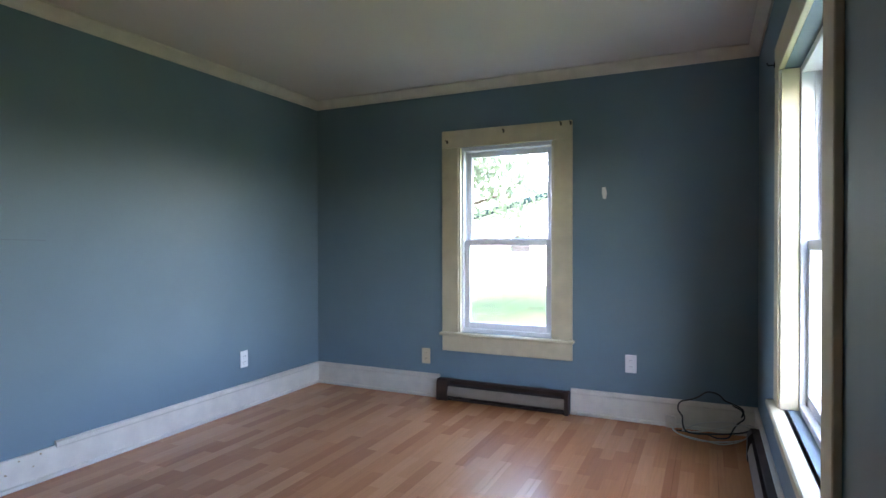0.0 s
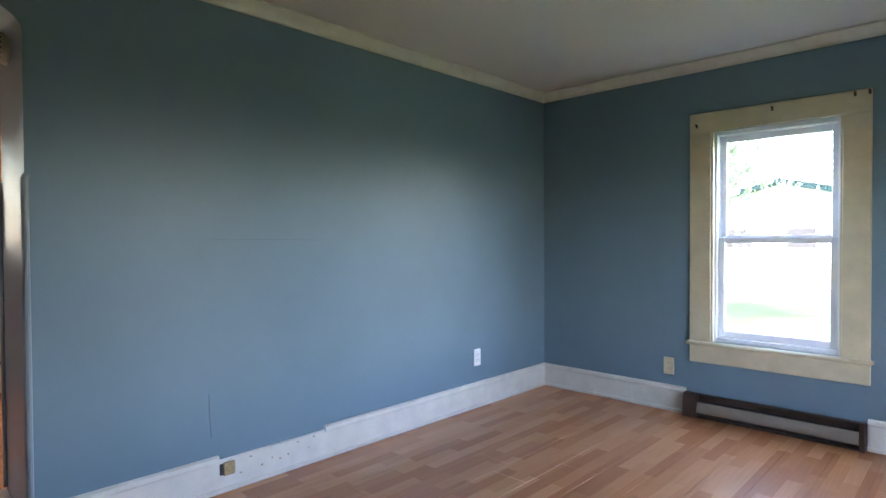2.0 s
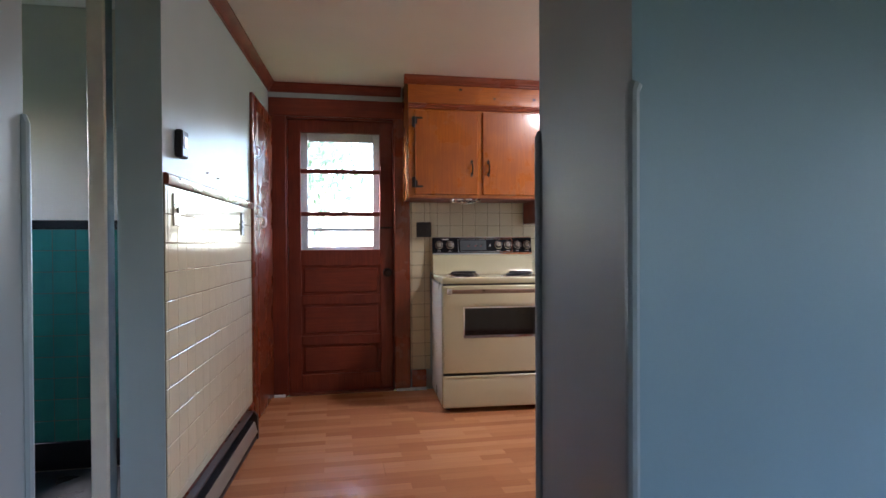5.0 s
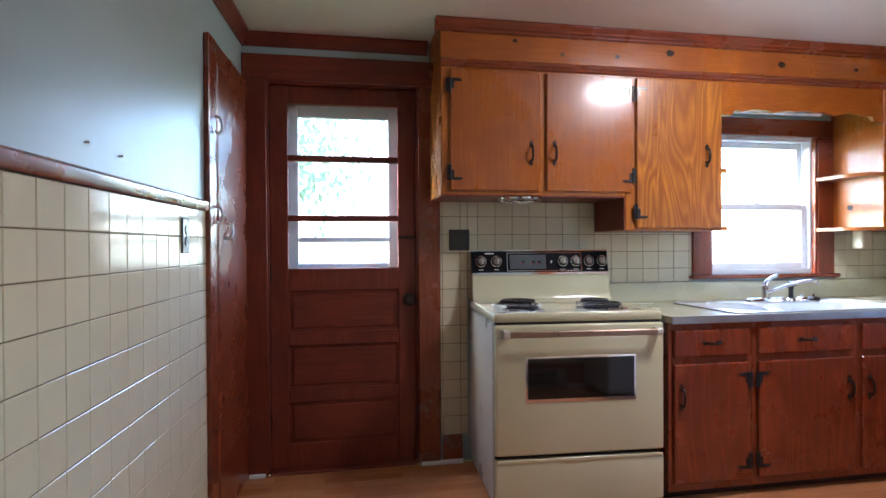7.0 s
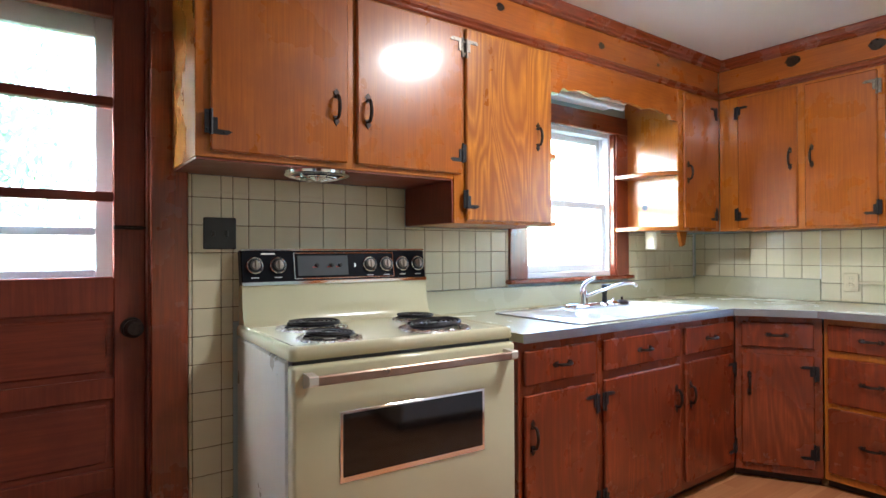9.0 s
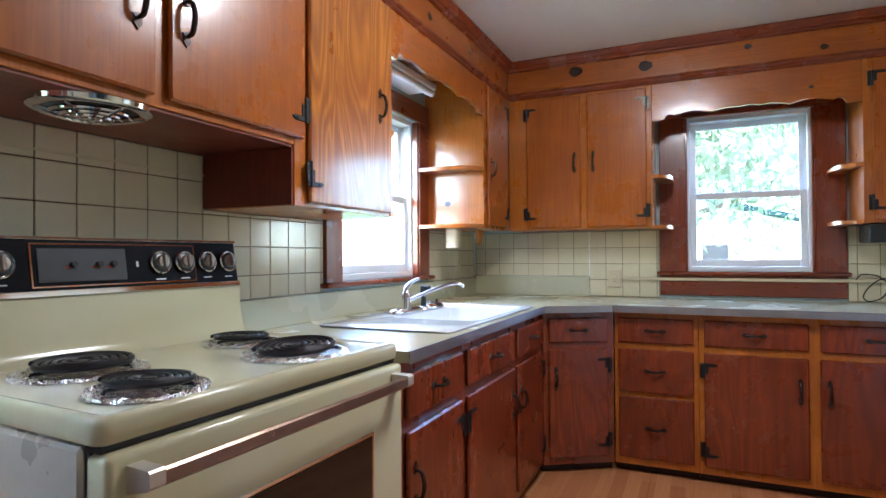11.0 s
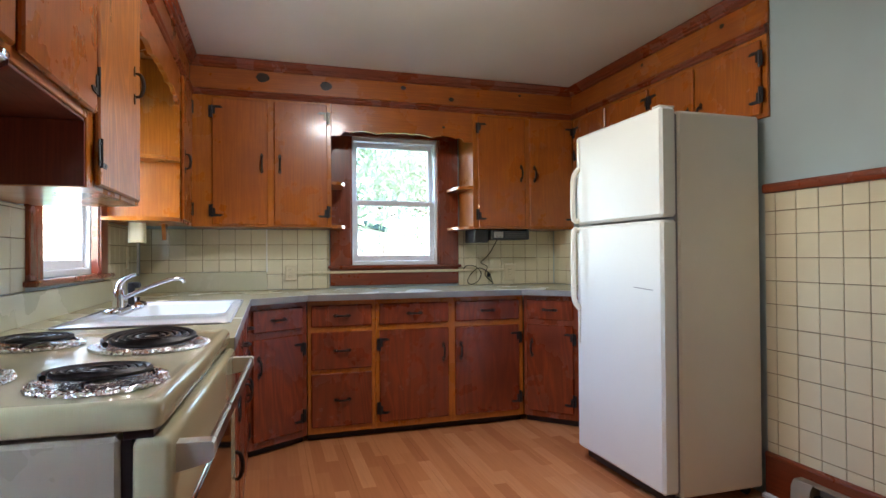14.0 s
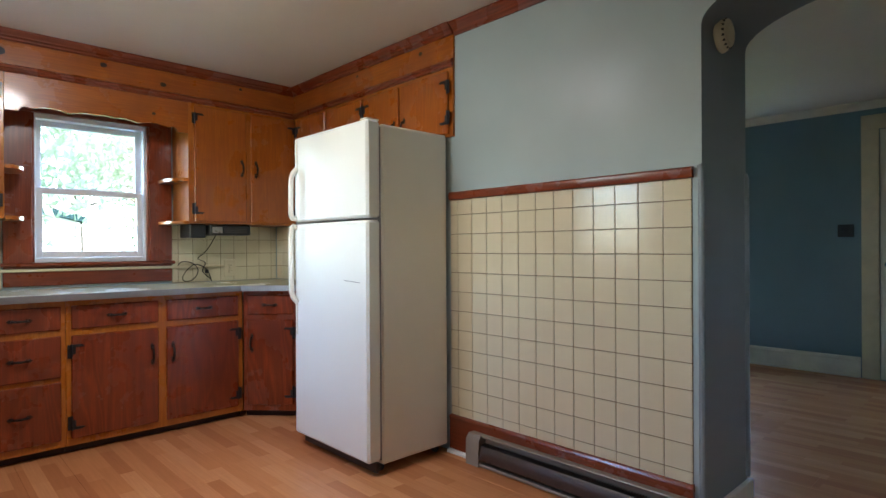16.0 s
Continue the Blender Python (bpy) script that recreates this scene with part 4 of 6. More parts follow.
def rounded(x0, x1, y0, y1, r, n=5):
    out = []
    for cx, cy, a0 in ((x1 - r, y0 + r, -90), (x1 - r, y1 - r, 0), (x0 + r, y1 - r, 90), (x0 + r, y0 + r, 180)):
        for k in range(n + 1):
            a = radians(a0 + 90 * k / n)
            out.append((cx + r * math.cos(a), cy + r * math.sin(a)))
    return out


rings = [(rounded(SX0 - 0.008, SX1 + 0.008, SY0 - 0.008, SY1 + 0.008, 0.03), 0.8635), (rounded(SX0, SX1, SY0, SY1, 0.03), 0.868), (rounded(bx0 - 0.012, bx1 + 0.012, by0 - 0.012, by1 + 0.012, 0.06), 0.867), (rounded(bx0, bx1, by0, by1, 0.055), 0.858), (rounded(bx0 + 0.015, bx1 - 0.015, by0 + 0.015, by1 - 0.015, 0.05), 0.72), (rounded(bx0 + 0.05, bx1 - 0.05, by0 + 0.05, by1 - 0.05, 0.03), 0.70)]
loops = [[bm.verts.new((x, y, z)) for x, y in pts] for pts, z in rings]
for a, b in zip(loops, loops[1:]):
    for k in range(len(a)):
        bm.faces.new([a[k], a[(k + 1) % len(a)], b[(k + 1) % len(b)], b[k]])
bm.faces.new(loops[-1])
part("basin", bm, WHITEE, sink, "white porcelain basin and ledge")
bm = B()
for k, (pts, z) in enumerate(((rounded(SX0 - 0.012, SX1 + 0.012, SY0 - 0.012, SY1 + 0.012, 0.034), 0.8655),)):
    tube(bm, [(x, y, z) for x, y in pts + pts[:1]], 0.0036, 6, caps=False)
part("rim", bm, METALE, sink, "steel mounting rim")
bm = B()
lathe(bm, [(0.0, 0.002), (0.03, 0.003), (0.042, 0.006), (0.045, 0.0)], 18, Matrix.Translation(((bx0 + bx1) / 2, (by0 + by1) / 2, 0.70)))
part("drain", bm, CHROME, sink)
tap = thing("kitchen_tap", (-5.885, 2.48, 0.868), "chrome single-lever mixer tap with swivel spout", "tap")
bm = B()
loops = [[bm.verts.new((x, y, z)) for x, y in rounded(-5.917 + g, -5.853 - g, 2.355 + g, 2.605 - g, 0.031 - g)] for g, z in ((0.0, 0.8685), (0.0, 0.876), (0.004, 0.882), (0.012, 0.886), (0.022, 0.888))]
for a, b in zip(loops, loops[1:]):
    for k in range(len(a)):
        bm.faces.new([a[k], a[(k + 1) % len(a)], b[(k + 1) % len(b)], b[k]])
bm.faces.new(loops[-1])
part("base_plate", bm, CHROME, tap, "rounded chrome base plate", True, 60)
bm = B()
lathe(bm, [(0.0, 0.078), (0.012, 0.076), (0.019, 0.066), (0.022, 0.03), (0.024, 0.0)], 20, Matrix.Translation((-5.885, 2.48, 0.886)))
part("column", bm, CHROME, tap)
bm = B()
tube(bm, smooth_line([(-5.885, 2.48, 0.912), (-5.83, 2.51, 0.941), (-5.75, 2.555, 0.977), (-5.70, 2.582, 0.993), (-5.665, 2.60, 0.992), (-5.658, 2.604, 0.976)], 5), 0.0085, 12)
part("spout", bm, CHROME, tap)
bm = B()
tube(bm, smooth_line([(-5.885, 2.48, 0.955), (-5.882, 2.484, 0.978), (-5.862, 2.497, 1.002), (-5.83, 2.512, 1.018)], 4), [0.014, 0.014, 0.013, 0.012, 0.011, 0.010, 0.010, 0.009, 0.009, 0.008, 0.008, 0.008, 0.008], 12)
part("lever", bm, CHROME, tap)
spray = thing("sink_sprayer", (-5.87, 2.632, 0.868), "black pull-out sink sprayer in a chrome collar", "sprayer")
bm = B()
lathe(bm, [(0.0, 0.112), (0.014, 0.110), (0.016, 0.085), (0.012, 0.055), (0.014, 0.02), (0.016, 0.008)], 16, Matrix.Translation((-5.87, 2.632, 0.868)))
box(bm, (-5.884, 2.621, 0.955), (-5.832, 2.643, 0.981), 0.006)
part("head", bm, BLACK, spray)
bm = B()
lathe(bm, [(0.016, 0.016), (0.022, 0.011), (0.026, 0.001)], 16, Matrix.Translation((-5.87, 2.632, 0.868)))
part("collar", bm, CHROME, spray)
for k, y in enumerate((2.705, 2.782)):
    st = thing("sink_strainer", (-5.872, y, 0.868), "small chrome sink strainer resting on the ledge", "strainer", "sink strainers")
    bm = B()
    lathe(bm, [(0.0, 0.040), (0.007, 0.038), (0.006, 0.022), (0.024, 0.020), (0.037, 0.010), (0.034, 0.001), (0.0, 0.001)], 18, Matrix.Translation((-5.872, y, 0.868)))
    part("strainer_body", bm, CHROME if k == 0 else BRONZE, st)

# ---- pine soffit, valances and open shelves ----
for nm, M, a, b, ax in (("soffit_west", face_frame(-5.752, 0, 90), 0.572, 3.575, 1), ("soffit_north", face_frame(0, 3.577, 0), -5.75, KE - 0.002, 0), ("soffit_east", face_frame(KE - 0.012, 0, -90), -3.575, -1.864, 1)):
    dep = 0.34 if ax == 1 and nm == "soffit_west" else 0.30 if ax == 0 else 0.0115
    s = thing(nm, M @ Vector(((a + b) / 2, 2.11, 0)), "knotty honey pine soffit boards with moulding", "soffit", kind="structure")
    bm = B()
    box(bm, (a, 2.1125, -dep), (b, KC - 0.003, 0), 0.002, M)
    part("board", bm, PINE[ax], s)
    moulding("lower_moulding", M, a - (0.0), b, [(2.066, 0.001), (2.066, 0.012), (2.072, 0.018), (2.082, 0.015), (2.090, 0.024), (2.102, 0.022), (2.108, 0.012), (2.112, 0.001)], TRIMW[ax], "", "", s)
    moulding("crown", M, a - (0.03 if nm == "soffit_west" else 0), b, [(KC - 0.002, 0.001), (KC - 0.002, 0.048), (KC - 0.010, 0.048), (KC - 0.016, 0.040), (KC - 0.030, 0.028), (KC - 0.036, 0.028), (KC - 0.044, 0.016), (KC - 0.052, 0.016), (KC - 0.058, 0.008), (KC - 0.058, 0.001)], TRIMW[ax], "", "", s)
    kn = {"soffit_west": [(0.95, 2.215, 0.012), (1.50, 2.165, 0.012), (1.80, 2.20, 0.022), (2.47, 2.175, 0.022), (1.20, 2.16, 0.010), (2.95, 2.17, 0.012)], "soffit_north": [(-5.332, 2.20, 0.038), (-4.945, 2.178, 0.036), (-4.437, 2.207, 0.018), (-4.101, 2.154, 0.018), (-3.589, 2.218, 0.012)], "soffit_east": [(-2.13, 2.20, 0.015), (-2.75, 2.21, 0.012)]}[nm]
    for u, v, r in kn:
        bm = B()
        prism(bm, [(u + r * math.cos(k * 0.449) * (1.05 + 0.1 * math.sin(3 * k)), v + 0.78 * r * math.sin(k * 0.449) * (1 + 0.08 * math.cos(5 * k))) for k in range(14)], -0.001, 0.0007, M)
        part("knot", bm, KNOT, s, "dark round pine knot", False)


def valance(name, M, u0, u1, v_end, v_top, ax, label):
    """A board with a cusped, wavy lower edge that rises to the middle."""
    th = thing(name, M @ Vector(((u0 + u1) / 2, v_end, 0)), label, "valance")
    n = 60
    pts = [(u0, v_top), (u0, v_end)]
    for i in range(n + 1):
        t = i / n
        x = abs(2 * t - 1)
        wave = 0.016 * abs(math.sin(x * math.pi * 2.5)) if x > 0.12 else 0.010 * math.cos(x / 0.12 * math.pi / 2) + 0.009
        rise = 0.0 if x > 0.93 else 0.022 * min(1, (0.93 - x) / 0.05)
        pts.append((u0 + 0.03 + (u1 - u0 - 0.06) * t, v_end + rise + wave * (0 if x > 0.93 else 1)))
    pts += [(u1, v_end), (u1, v_top)]
    bm = B()
    prism(bm, pts, -0.02, 0.0, M)
    part("board", bm, PINE[ax], th, "", True)
    return th


valance("window_valance", UF, 2.093, 3.124, 1.885, 2.097, 1, "honey pine valance with scalloped lower edge above the sink window")
valance("window_valance", NF, -4.914, -3.951, 1.862, 2.097, 0, "honey pine valance with scalloped lower edge")
for (u, v, r), M in (((-4.567, 2.078, 0.02), NF), ((-4.16, 1.958, 0.012), NF)):
    bm = B()
    prism(bm, [(u + r * math.cos(k * 0.524), v + 0.7 * r * math.sin(k * 0.524)) for k in range(12)], -0.001, 0.0008, M)
    part("pine_knot", bm, KNOT, None, "dark knot in pine valance", False, kind="structure", category="knot")


def end_shelf(M, u_wall, s, depth, width, v, label):
    """A clipped-corner shelf fixed to a cabinet side; s points away from the cabinet."""
    sh = thing("end_shelf", M @ Vector((u_wall, v, 0)), label, "shelf", "open end shelves")
    bm = B()
    K = M @ Matrix(((1, 0, 0, 0), (0, 0, 1, 0), (0, 1, 0, 0), (0, 0, 0, 1)))
    e = width
    poly = [(u_wall + s * 0.001, -depth), (u_wall + s * e, -depth), (u_wall + s * e, -depth * 0.45), (u_wall + s * e * 0.88, -depth * 0.22), (u_wall + s * e * 0.6, -0.02), (u_wall + s * e * 0.3, 0.004), (u_wall + s * 0.001, 0.004)]
    prism(bm, poly, v - 0.02, v, K)
    part("board", bm, FRAMEW[1 if M is UF else 0], sh)
    return sh


for v in (1.29, 1.60):
    end_shelf(UF, 3.125, -1, 0.33, 0.13, v, "honey pine end shelf beside the sink window")
    end_shelf(UF, 2.092, 1, 0.33, 0.10, v, "honey pine end shelf beside the sink window")
for v in (1.285, 1.565):
    end_shelf(NF, -4.914, 1, 0.285, 0.10, v, "honey pine end shelf beside the window")
    end_shelf(NF, -3.951, -1, 0.285, 0.10, v, "honey pine end shelf beside the window")
bm = B()
prism(bm, [(0.02 * math.cos(k * 0.6), 0.016 * math.sin(k * 0.6)) for k in range(10)], -0.001, 0.0008, face_frame(-5.96, 3.1245, 0) @ Matrix.Translation((0, 1.41, 0)))
part("pine_knot", bm, KNOT, None, "dark knot in the cabinet side", False, kind="structure", category="knot")
ft = thing("tube_light", (-5.96, 2.6, 1.985), "unlit white fluorescent tube fixture behind the valance", "lamp")
bm = B()
box(bm, (-6.0985, 2.30, 1.985), (-5.93, 2.92, 2.02), 0.006)
part("housing", bm, WHITEP, ft)
bm = B()
tube(bm, [(-5.955, 2.31, 1.972), (-5.955, 2.91, 1.972)], 0.018, 12)
part("tube", bm, TUBEW, ft)

# ---- stove ----
def soft_box(bm, a, b, r, M=ID):
    """A box with all edges rounded."""
    t = B()
    box(t, a, b, 0, M)
    bmesh.ops.bevel(t, geom=t.edges[:], offset=r, segments=4, profile=0.5, affect="EDGES")
    me = bpy.data.meshes.new("soft")
    t.to_mesh(me)
    bm.from_mesh(me)
    bpy.data.meshes.remove(me)
    t.free()


ST = thing("electric_stove", (-5.68, 1.13, 0), "almond enamel electric range with four coil burners", "stove")
sy0, sy1, sxb = 0.735, 1.53, -6.07
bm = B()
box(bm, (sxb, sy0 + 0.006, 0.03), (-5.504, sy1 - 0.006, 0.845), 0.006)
part("body", bm, ENAMELS, ST, "enamelled side panels, darker and greyer than the front")
for x in (-5.54, -6.0):
    for y in (sy0 + 0.05, sy1 - 0.05):
        bm = B()
        tube(bm, [(x, y, 0.001), (x, y, 0.032)], 0.016, 8)
        part("foot", bm, BLACK, ST)
bm = B()
rings = []
for g, r, z in ((0.004, 0.02, 0.853), (0.0, 0.024, 0.857), (0.0, 0.024, 0.882), (0.002, 0.024, 0.888), (0.006, 0.022, 0.892), (0.012, 0.02, 0.894), (0.018, 0.018, 0.893), (0.026, 0.016, 0.8895), (0.036, 0.014, 0.888)):
    rings.append([bm.verts.new((x, y, z)) for x, y in rounded(sxb + g, -5.450 - g, sy0 + g, sy1 - g, r)])
for a, b in zip(rings, rings[1:]):
    for k in range(len(a)):
        bm.faces.new([a[k], a[(k + 1) % len(a)], b[(k + 1) % len(b)], b[k]])
bm.faces.new(rings[0][::-1])
bm.faces.new(rings[-1])
part("cooktop", bm, ENAMEL, ST, "almond enamel cooktop with rounded raised lip", True, 60)
# black boxes stand in for the shade inside the stove's gaps
bm = B()
box(bm, (-5.50, sy0 + 0.012, 0.840), (-5.462, sy1 - 0.012, 0.8525), 0)
box(bm, (-5.5035, sy0 + 0.014, 0.04), (-5.4895, sy1 - 0.014, 0.839), 0)
part("gap_seal", bm, BLACK, ST, "black filler for the shade in the gaps round door and cooktop", False)
bm = B()
prism(bm, [(-6.07, 0.88), (-5.97, 0.88), (-5.988, 0.893), (-6.002, 0.915), (-6.015, 0.96), (-6.02, 1.03), (-6.026, 1.036), (-6.07, 1.036)], sy0 + 0.012, sy1 - 0.012, Matrix(((1, 0, 0, 0), (0, 0, 1, 0), (0, 1, 0, 0), (0, 0, 0, 1))))
part("backguard", bm, ENAMEL, ST, "almond enamel backguard")
K = Matrix.Translation((-6.02, 0, 1.035)) @ Matrix.Rotation(radians(-10), 4, "Y")
bm = B()
box(bm, (-0.045, sy0 + 0.012, 0.0), (0.0, sy1 - 0.012, 0.135), 0.004, K)
panel = part("control_panel", bm, PANELK, ST, "glossy black control panel")
PM = K @ Matrix(((0, 0, 1, 0), (1, 0, 0, 0), (0, 1, 0, 0), (0, 0, 0, 1)))
for a, b in (((sy0 + 0.012, -0.002), (sy1 - 0.012, 0.012)), ((sy0 + 0.012, 0.128), (sy1 - 0.012, 0.135))):
    bm = B()
    box(bm, (a[0], a[1], 0.0002), (b[0], b[1], 0.004), 0.001, PM)
    part("chrome_strip", bm, CHROME, panel)
ku = [sy0 + 0.06, sy0 + 0.145, 1.255, 1.33, 1.405, 1.48]
for u in ku:
    bm = B()
    lathe(bm, [(0.0, 0.012), (0.022, 0.012), (0.027, 0.009), (0.029, 0.0005)], 20, PM @ Matrix.Translation((u, 0.072, 0)))
    kn = part("control_knob", bm, BLACK, panel, "chrome-rimmed black knob")
    bm = B()
    lathe(bm, [(0.0265, 0.0095), (0.0285, 0.0105), (0.031, 0.008), (0.031, 0.0005)], 20, PM @ Matrix.Translation((u, 0.072, 0)))
    part("rim", bm, CHROME, kn, "thin chrome rim")
    bm = B()
    lathe(bm, [(0.0, 0.022), (0.015, 0.021), (0.018, 0.012)], 16, PM @ Matrix.Translation((u, 0.072, 0)))
    box(bm, (u - 0.004, 0.055, 0.012), (u + 0.004, 0.089, 0.028), 0.002, PM)
    part("grip", bm, BLACK if u < 0 else STEEL, kn)
bm = B()
for a, b in (((0.94, 0.018), (1.365, 0.0215)), ((0.94, 0.1165), (1.365, 0.12)), ((0.94, 0.018), (0.9435, 0.12)), ((1.3615, 0.018), (1.365, 0.12))):
    box(bm, (a[0], a[1], 0.0002), (b[0], b[1], 0.0025), 0.0, PM)
part("clock_frame", bm, CHROME, panel, "thin chrome border")
bm = B()
box(bm, (0.955, 0.03, 0.0004), (1.16, 0.108, 0.003), 0.001, PM)
clock = part("clock_face", bm, SMOKEG, panel, "smoked glass timer face")
for u in (1.03, 1.09, 1.125):
    bm = B()
    lathe(bm, [(0.0, 0.014), (0.007, 0.013), (0.008, 0.003)], 10, PM @ Matrix.Translation((u, 0.07, 0)))
    part("timer_knob", bm, BLACK, clock)
    bm = B()
    box(bm, (u - 0.018, 0.056, 0.003), (u - 0.002, 0.0585, 0.0042), 0, PM @ Matrix.Translation((0, 0.006, 0)))
    part("pointer", bm, REDP, clock)
bars = [(u - 0.014, 0.026, u + 0.014, 0.029) for u in ku] + [(sy0 + 0.085, 0.113, sy0 + 0.135, 0.119), (1.188, 0.062, 1.194, 0.076)]
for a, b, c, d in bars:
    bm = B()
    box(bm, (a, b, 0.0003), (c, d, 0.001), 0, PM)
    part("printed_bar", bm, WHITEP, panel, "", False)
random.seed(9)
for i, (x, y, r, tilt) in enumerate(((-5.845, 0.945, 0.096, 1.0), (-5.575, 0.90, 0.078, -2.0), (-5.845, 1.36, 0.074, 0.0), (-5.59, 1.29, 0.096, 5.0))):
    bm = B()
    n, prof = 64, ((r * 1.30, 0.0), (r * 1.27, 0.004), (r * 1.14, 0.006), (r * 1.06, 0.003), (r * 0.9, 0.0015), (0.02, 0.0012))
    rg = []
    for k, (q, h) in enumerate(prof):
        rg.append([bm.verts.new((x + (q + random.uniform(-1, 1) * (0.003 if k < 4 else 0)) * math.cos(2 * math.pi * j / n), y + (q + random.uniform(-1, 1) * (0.003 if k < 4 else 0)) * math.sin(2 * math.pi * j / n), 0.8895 + h + random.uniform(0, 0.004 if 0 < k < 4 else 0.0005))) for j in range(n)])
    for a, b in zip(rg, rg[1:]):
        for j in range(n):
            bm.faces.new([a[j], a[(j + 1) % n], b[(j + 1) % n], b[j]])
    pan = part("drip_pan", bm, FOIL, ST, "crumpled foil-lined drip pan", False)
    Kb = Matrix.Translation((x, y, 0.908)) @ Matrix.Rotation(radians(tilt), 4, "X")
    bm = B()
    turns, pts = 4.6, []
    for j in range(150):
        t = j / 149
        rad = 0.022 + (r - 0.022) * t
        pts.append((rad * math.cos(2 * math.pi * turns * t), rad * math.sin(2 * math.pi * turns * t), 0.0))
    tube(bm, pts, r / 15.5, 6, Kb)
    part("coil", bm, COIL, pan, "black spiral heating coil")
    bm = B()
    for a in (30, 150, 270):
        ca, sa = math.cos(radians(a)), math.sin(radians(a))
        tube(bm, [(0.01 * ca, 0.01 * sa, -0.008), (r * ca, r * sa, -0.008), (r * 1.03 * ca, r * 1.03 * sa, -0.014)], 0.0035, 6, Kb)
    lathe(bm, [(0.0, 0.003), (0.014, 0.003), (0.016, -0.006), (0.0, -0.006)], 14, Kb)
    part("support", bm, COIL, pan)
SF = face_frame(-5.49, 0, 90)
bm = B()
soft_box(bm, (sy0 + 0.004, 0.262, 0.001), (sy1 - 0.004, 0.841, 0.052), 0.012, SF)
od = part("oven_door", bm, ENAMEL, ST, "almond enamel oven door", True, 60)
bm = B()
box(bm, (0.875, 0.495, 0.0515), (1.39, 0.70, 0.055), 0.003, SF)
part("window_trim", bm, CHROME, od, "chrome window trim")
bm = B()
box(bm, (0.885, 0.512, 0.054), (1.38, 0.692, 0.0572), 0.002, SF)
part("oven_window", bm, OVENG, od, "dark oven glass")
bm = B()
box(bm, (0.79, 0.792, 0.090), (1.48, 0.819, 0.101), 0.004, SF)
part("handle", bm, BROWNM, od, "long flat bronze-toned bar handle")
for u in (0.775, 1.475):
    bm = B()
    prism(bm, [(0.048, 0.780), (0.075, 0.786), (0.099, 0.793), (0.103, 0.798), (0.103, 0.818), (0.099, 0.8215), (0.048, 0.8225)], u - 0.006, u + 0.020, SF @ Matrix(((0, 0, 1, 0), (0, 1, 0, 0), (1, 0, 0, 0), (0, 0, 0, 1))))
    part("handle_post", bm, SATIN, od, "satin metal handle end")
bm = B()
soft_box(bm, (sy0 + 0.004, 0.035, 0.001), (sy1 - 0.004, 0.240, 0.050), 0.010, SF)
box(bm, (sy0 + 0.012, 0.232, 0.048), (sy1 - 0.012, 0.248, 0.054), 0.003, SF)
part("storage_drawer", bm, ENAMEL, ST, "almond enamel lower drawer")
# it stands a little askew
ST.location = (-5.652, 1.153, 0)
ST.rotation_euler = (0, 0, radians(-3))

# ---- refrigerator ----
FR = thing("refrigerator", (-3.45, 2.24, 0), "white top-freezer refrigerator with aged sides", "refrigerator")
fy0, fy1, fxf = 1.895, 2.585, -3.725
bm = B()
box(bm, (fxf + 0.090, fy0 + 0.004, 0.045), (KE - 0.03, fy1 - 0.004, 1.70), 0.010)
part("body", bm, FRIDGES, FR, "yellowed white side panels")
bm = B()
box(bm, (fxf + 0.080, fy0 + 0.012, 0.07), (fxf + 0.090, fy1 - 0.014, 1.685), 0.0)
part("gasket", bm, GASKET, FR)
FF = face_frame(fxf, 0, -90)
for nm, z0, z1 in (("freezer_door", 1.245, 1.712), ("fridge_door", 0.07, 1.232)):
    bm = B()
    box(bm, (fxf, fy0, z0), (fxf + 0.080, fy1, z1), 0.012)
    d = part(nm, bm, FRIDGE, FR, "pebbled white enamel door")
    bm = B()
    if nm == "freezer_door":
        pts = smooth_line([(-fy1 + 0.03, 1.262, 0.004), (-fy1 + 0.027, 1.28, 0.032), (-fy1 + 0.027, 1.43, 0.034), (-fy1 + 0.032, 1.50, 0.03), (-fy1 + 0.035, 1.54, 0.003)], 5)
    else:
        pts = smooth_line([(-fy1 + 0.03, 1.215, 0.004), (-fy1 + 0.027, 1.195, 0.032), (-fy1 + 0.027, 0.92, 0.034), (-fy1 + 0.032, 0.84, 0.03), (-fy1 + 0.035, 0.80, 0.003)], 5)
    tube(bm, pts, 0.014, 8, FF)
    part("handle", bm, FRIDGES, d, "curved white plastic handle")
    bm = B()
    if nm == "freezer_door":
        box(bm, (-fy1 + 0.022, 1.53, 0.0002), (-fy1 + 0.042, 1.70, 0.006), 0.002, FF)
    else:
        box(bm, (-fy1 + 0.022, 0.62, 0.0002), (-fy1 + 0.038, 0.80, 0.006), 0.002, FF)
    part("handle_strip", bm, FRIDGES, d)
bm = B()
tube(bm, [(-2.09, 0.938, 0.0), (-2.02, 0.934, 0.0004), (-1.955, 0.931, 0.0)], 0.0018, 5, FF)
part("scratch", bm, GASKET, FR, "thin grey scratch")
bm = B()
box(bm, (fxf + 0.01, fy0 + 0.02, 1.713), (fxf + 0.09, fy0 + 0.07, 1.722), 0.003)
part("hinge_cap", bm, FRIDGES, FR)
bm = B()
box(bm, (fxf + 0.055, fy0 + 0.01, 0.012), (fxf + 0.075, fy1 - 0.01, 0.062), 0.002)
part("toe_grille", bm, BLACK, FR, "dark toe grille")
for x in (fxf + 0.11, KE - 0.08):
    for y in (fy0 + 0.06, fy1 - 0.06):
        bm = B()
        tube(bm, [(x, y - 0.012, 0.023), (x, y + 0.012, 0.023)], 0.022, 12)
        part("roller", bm, BLACK, FR)

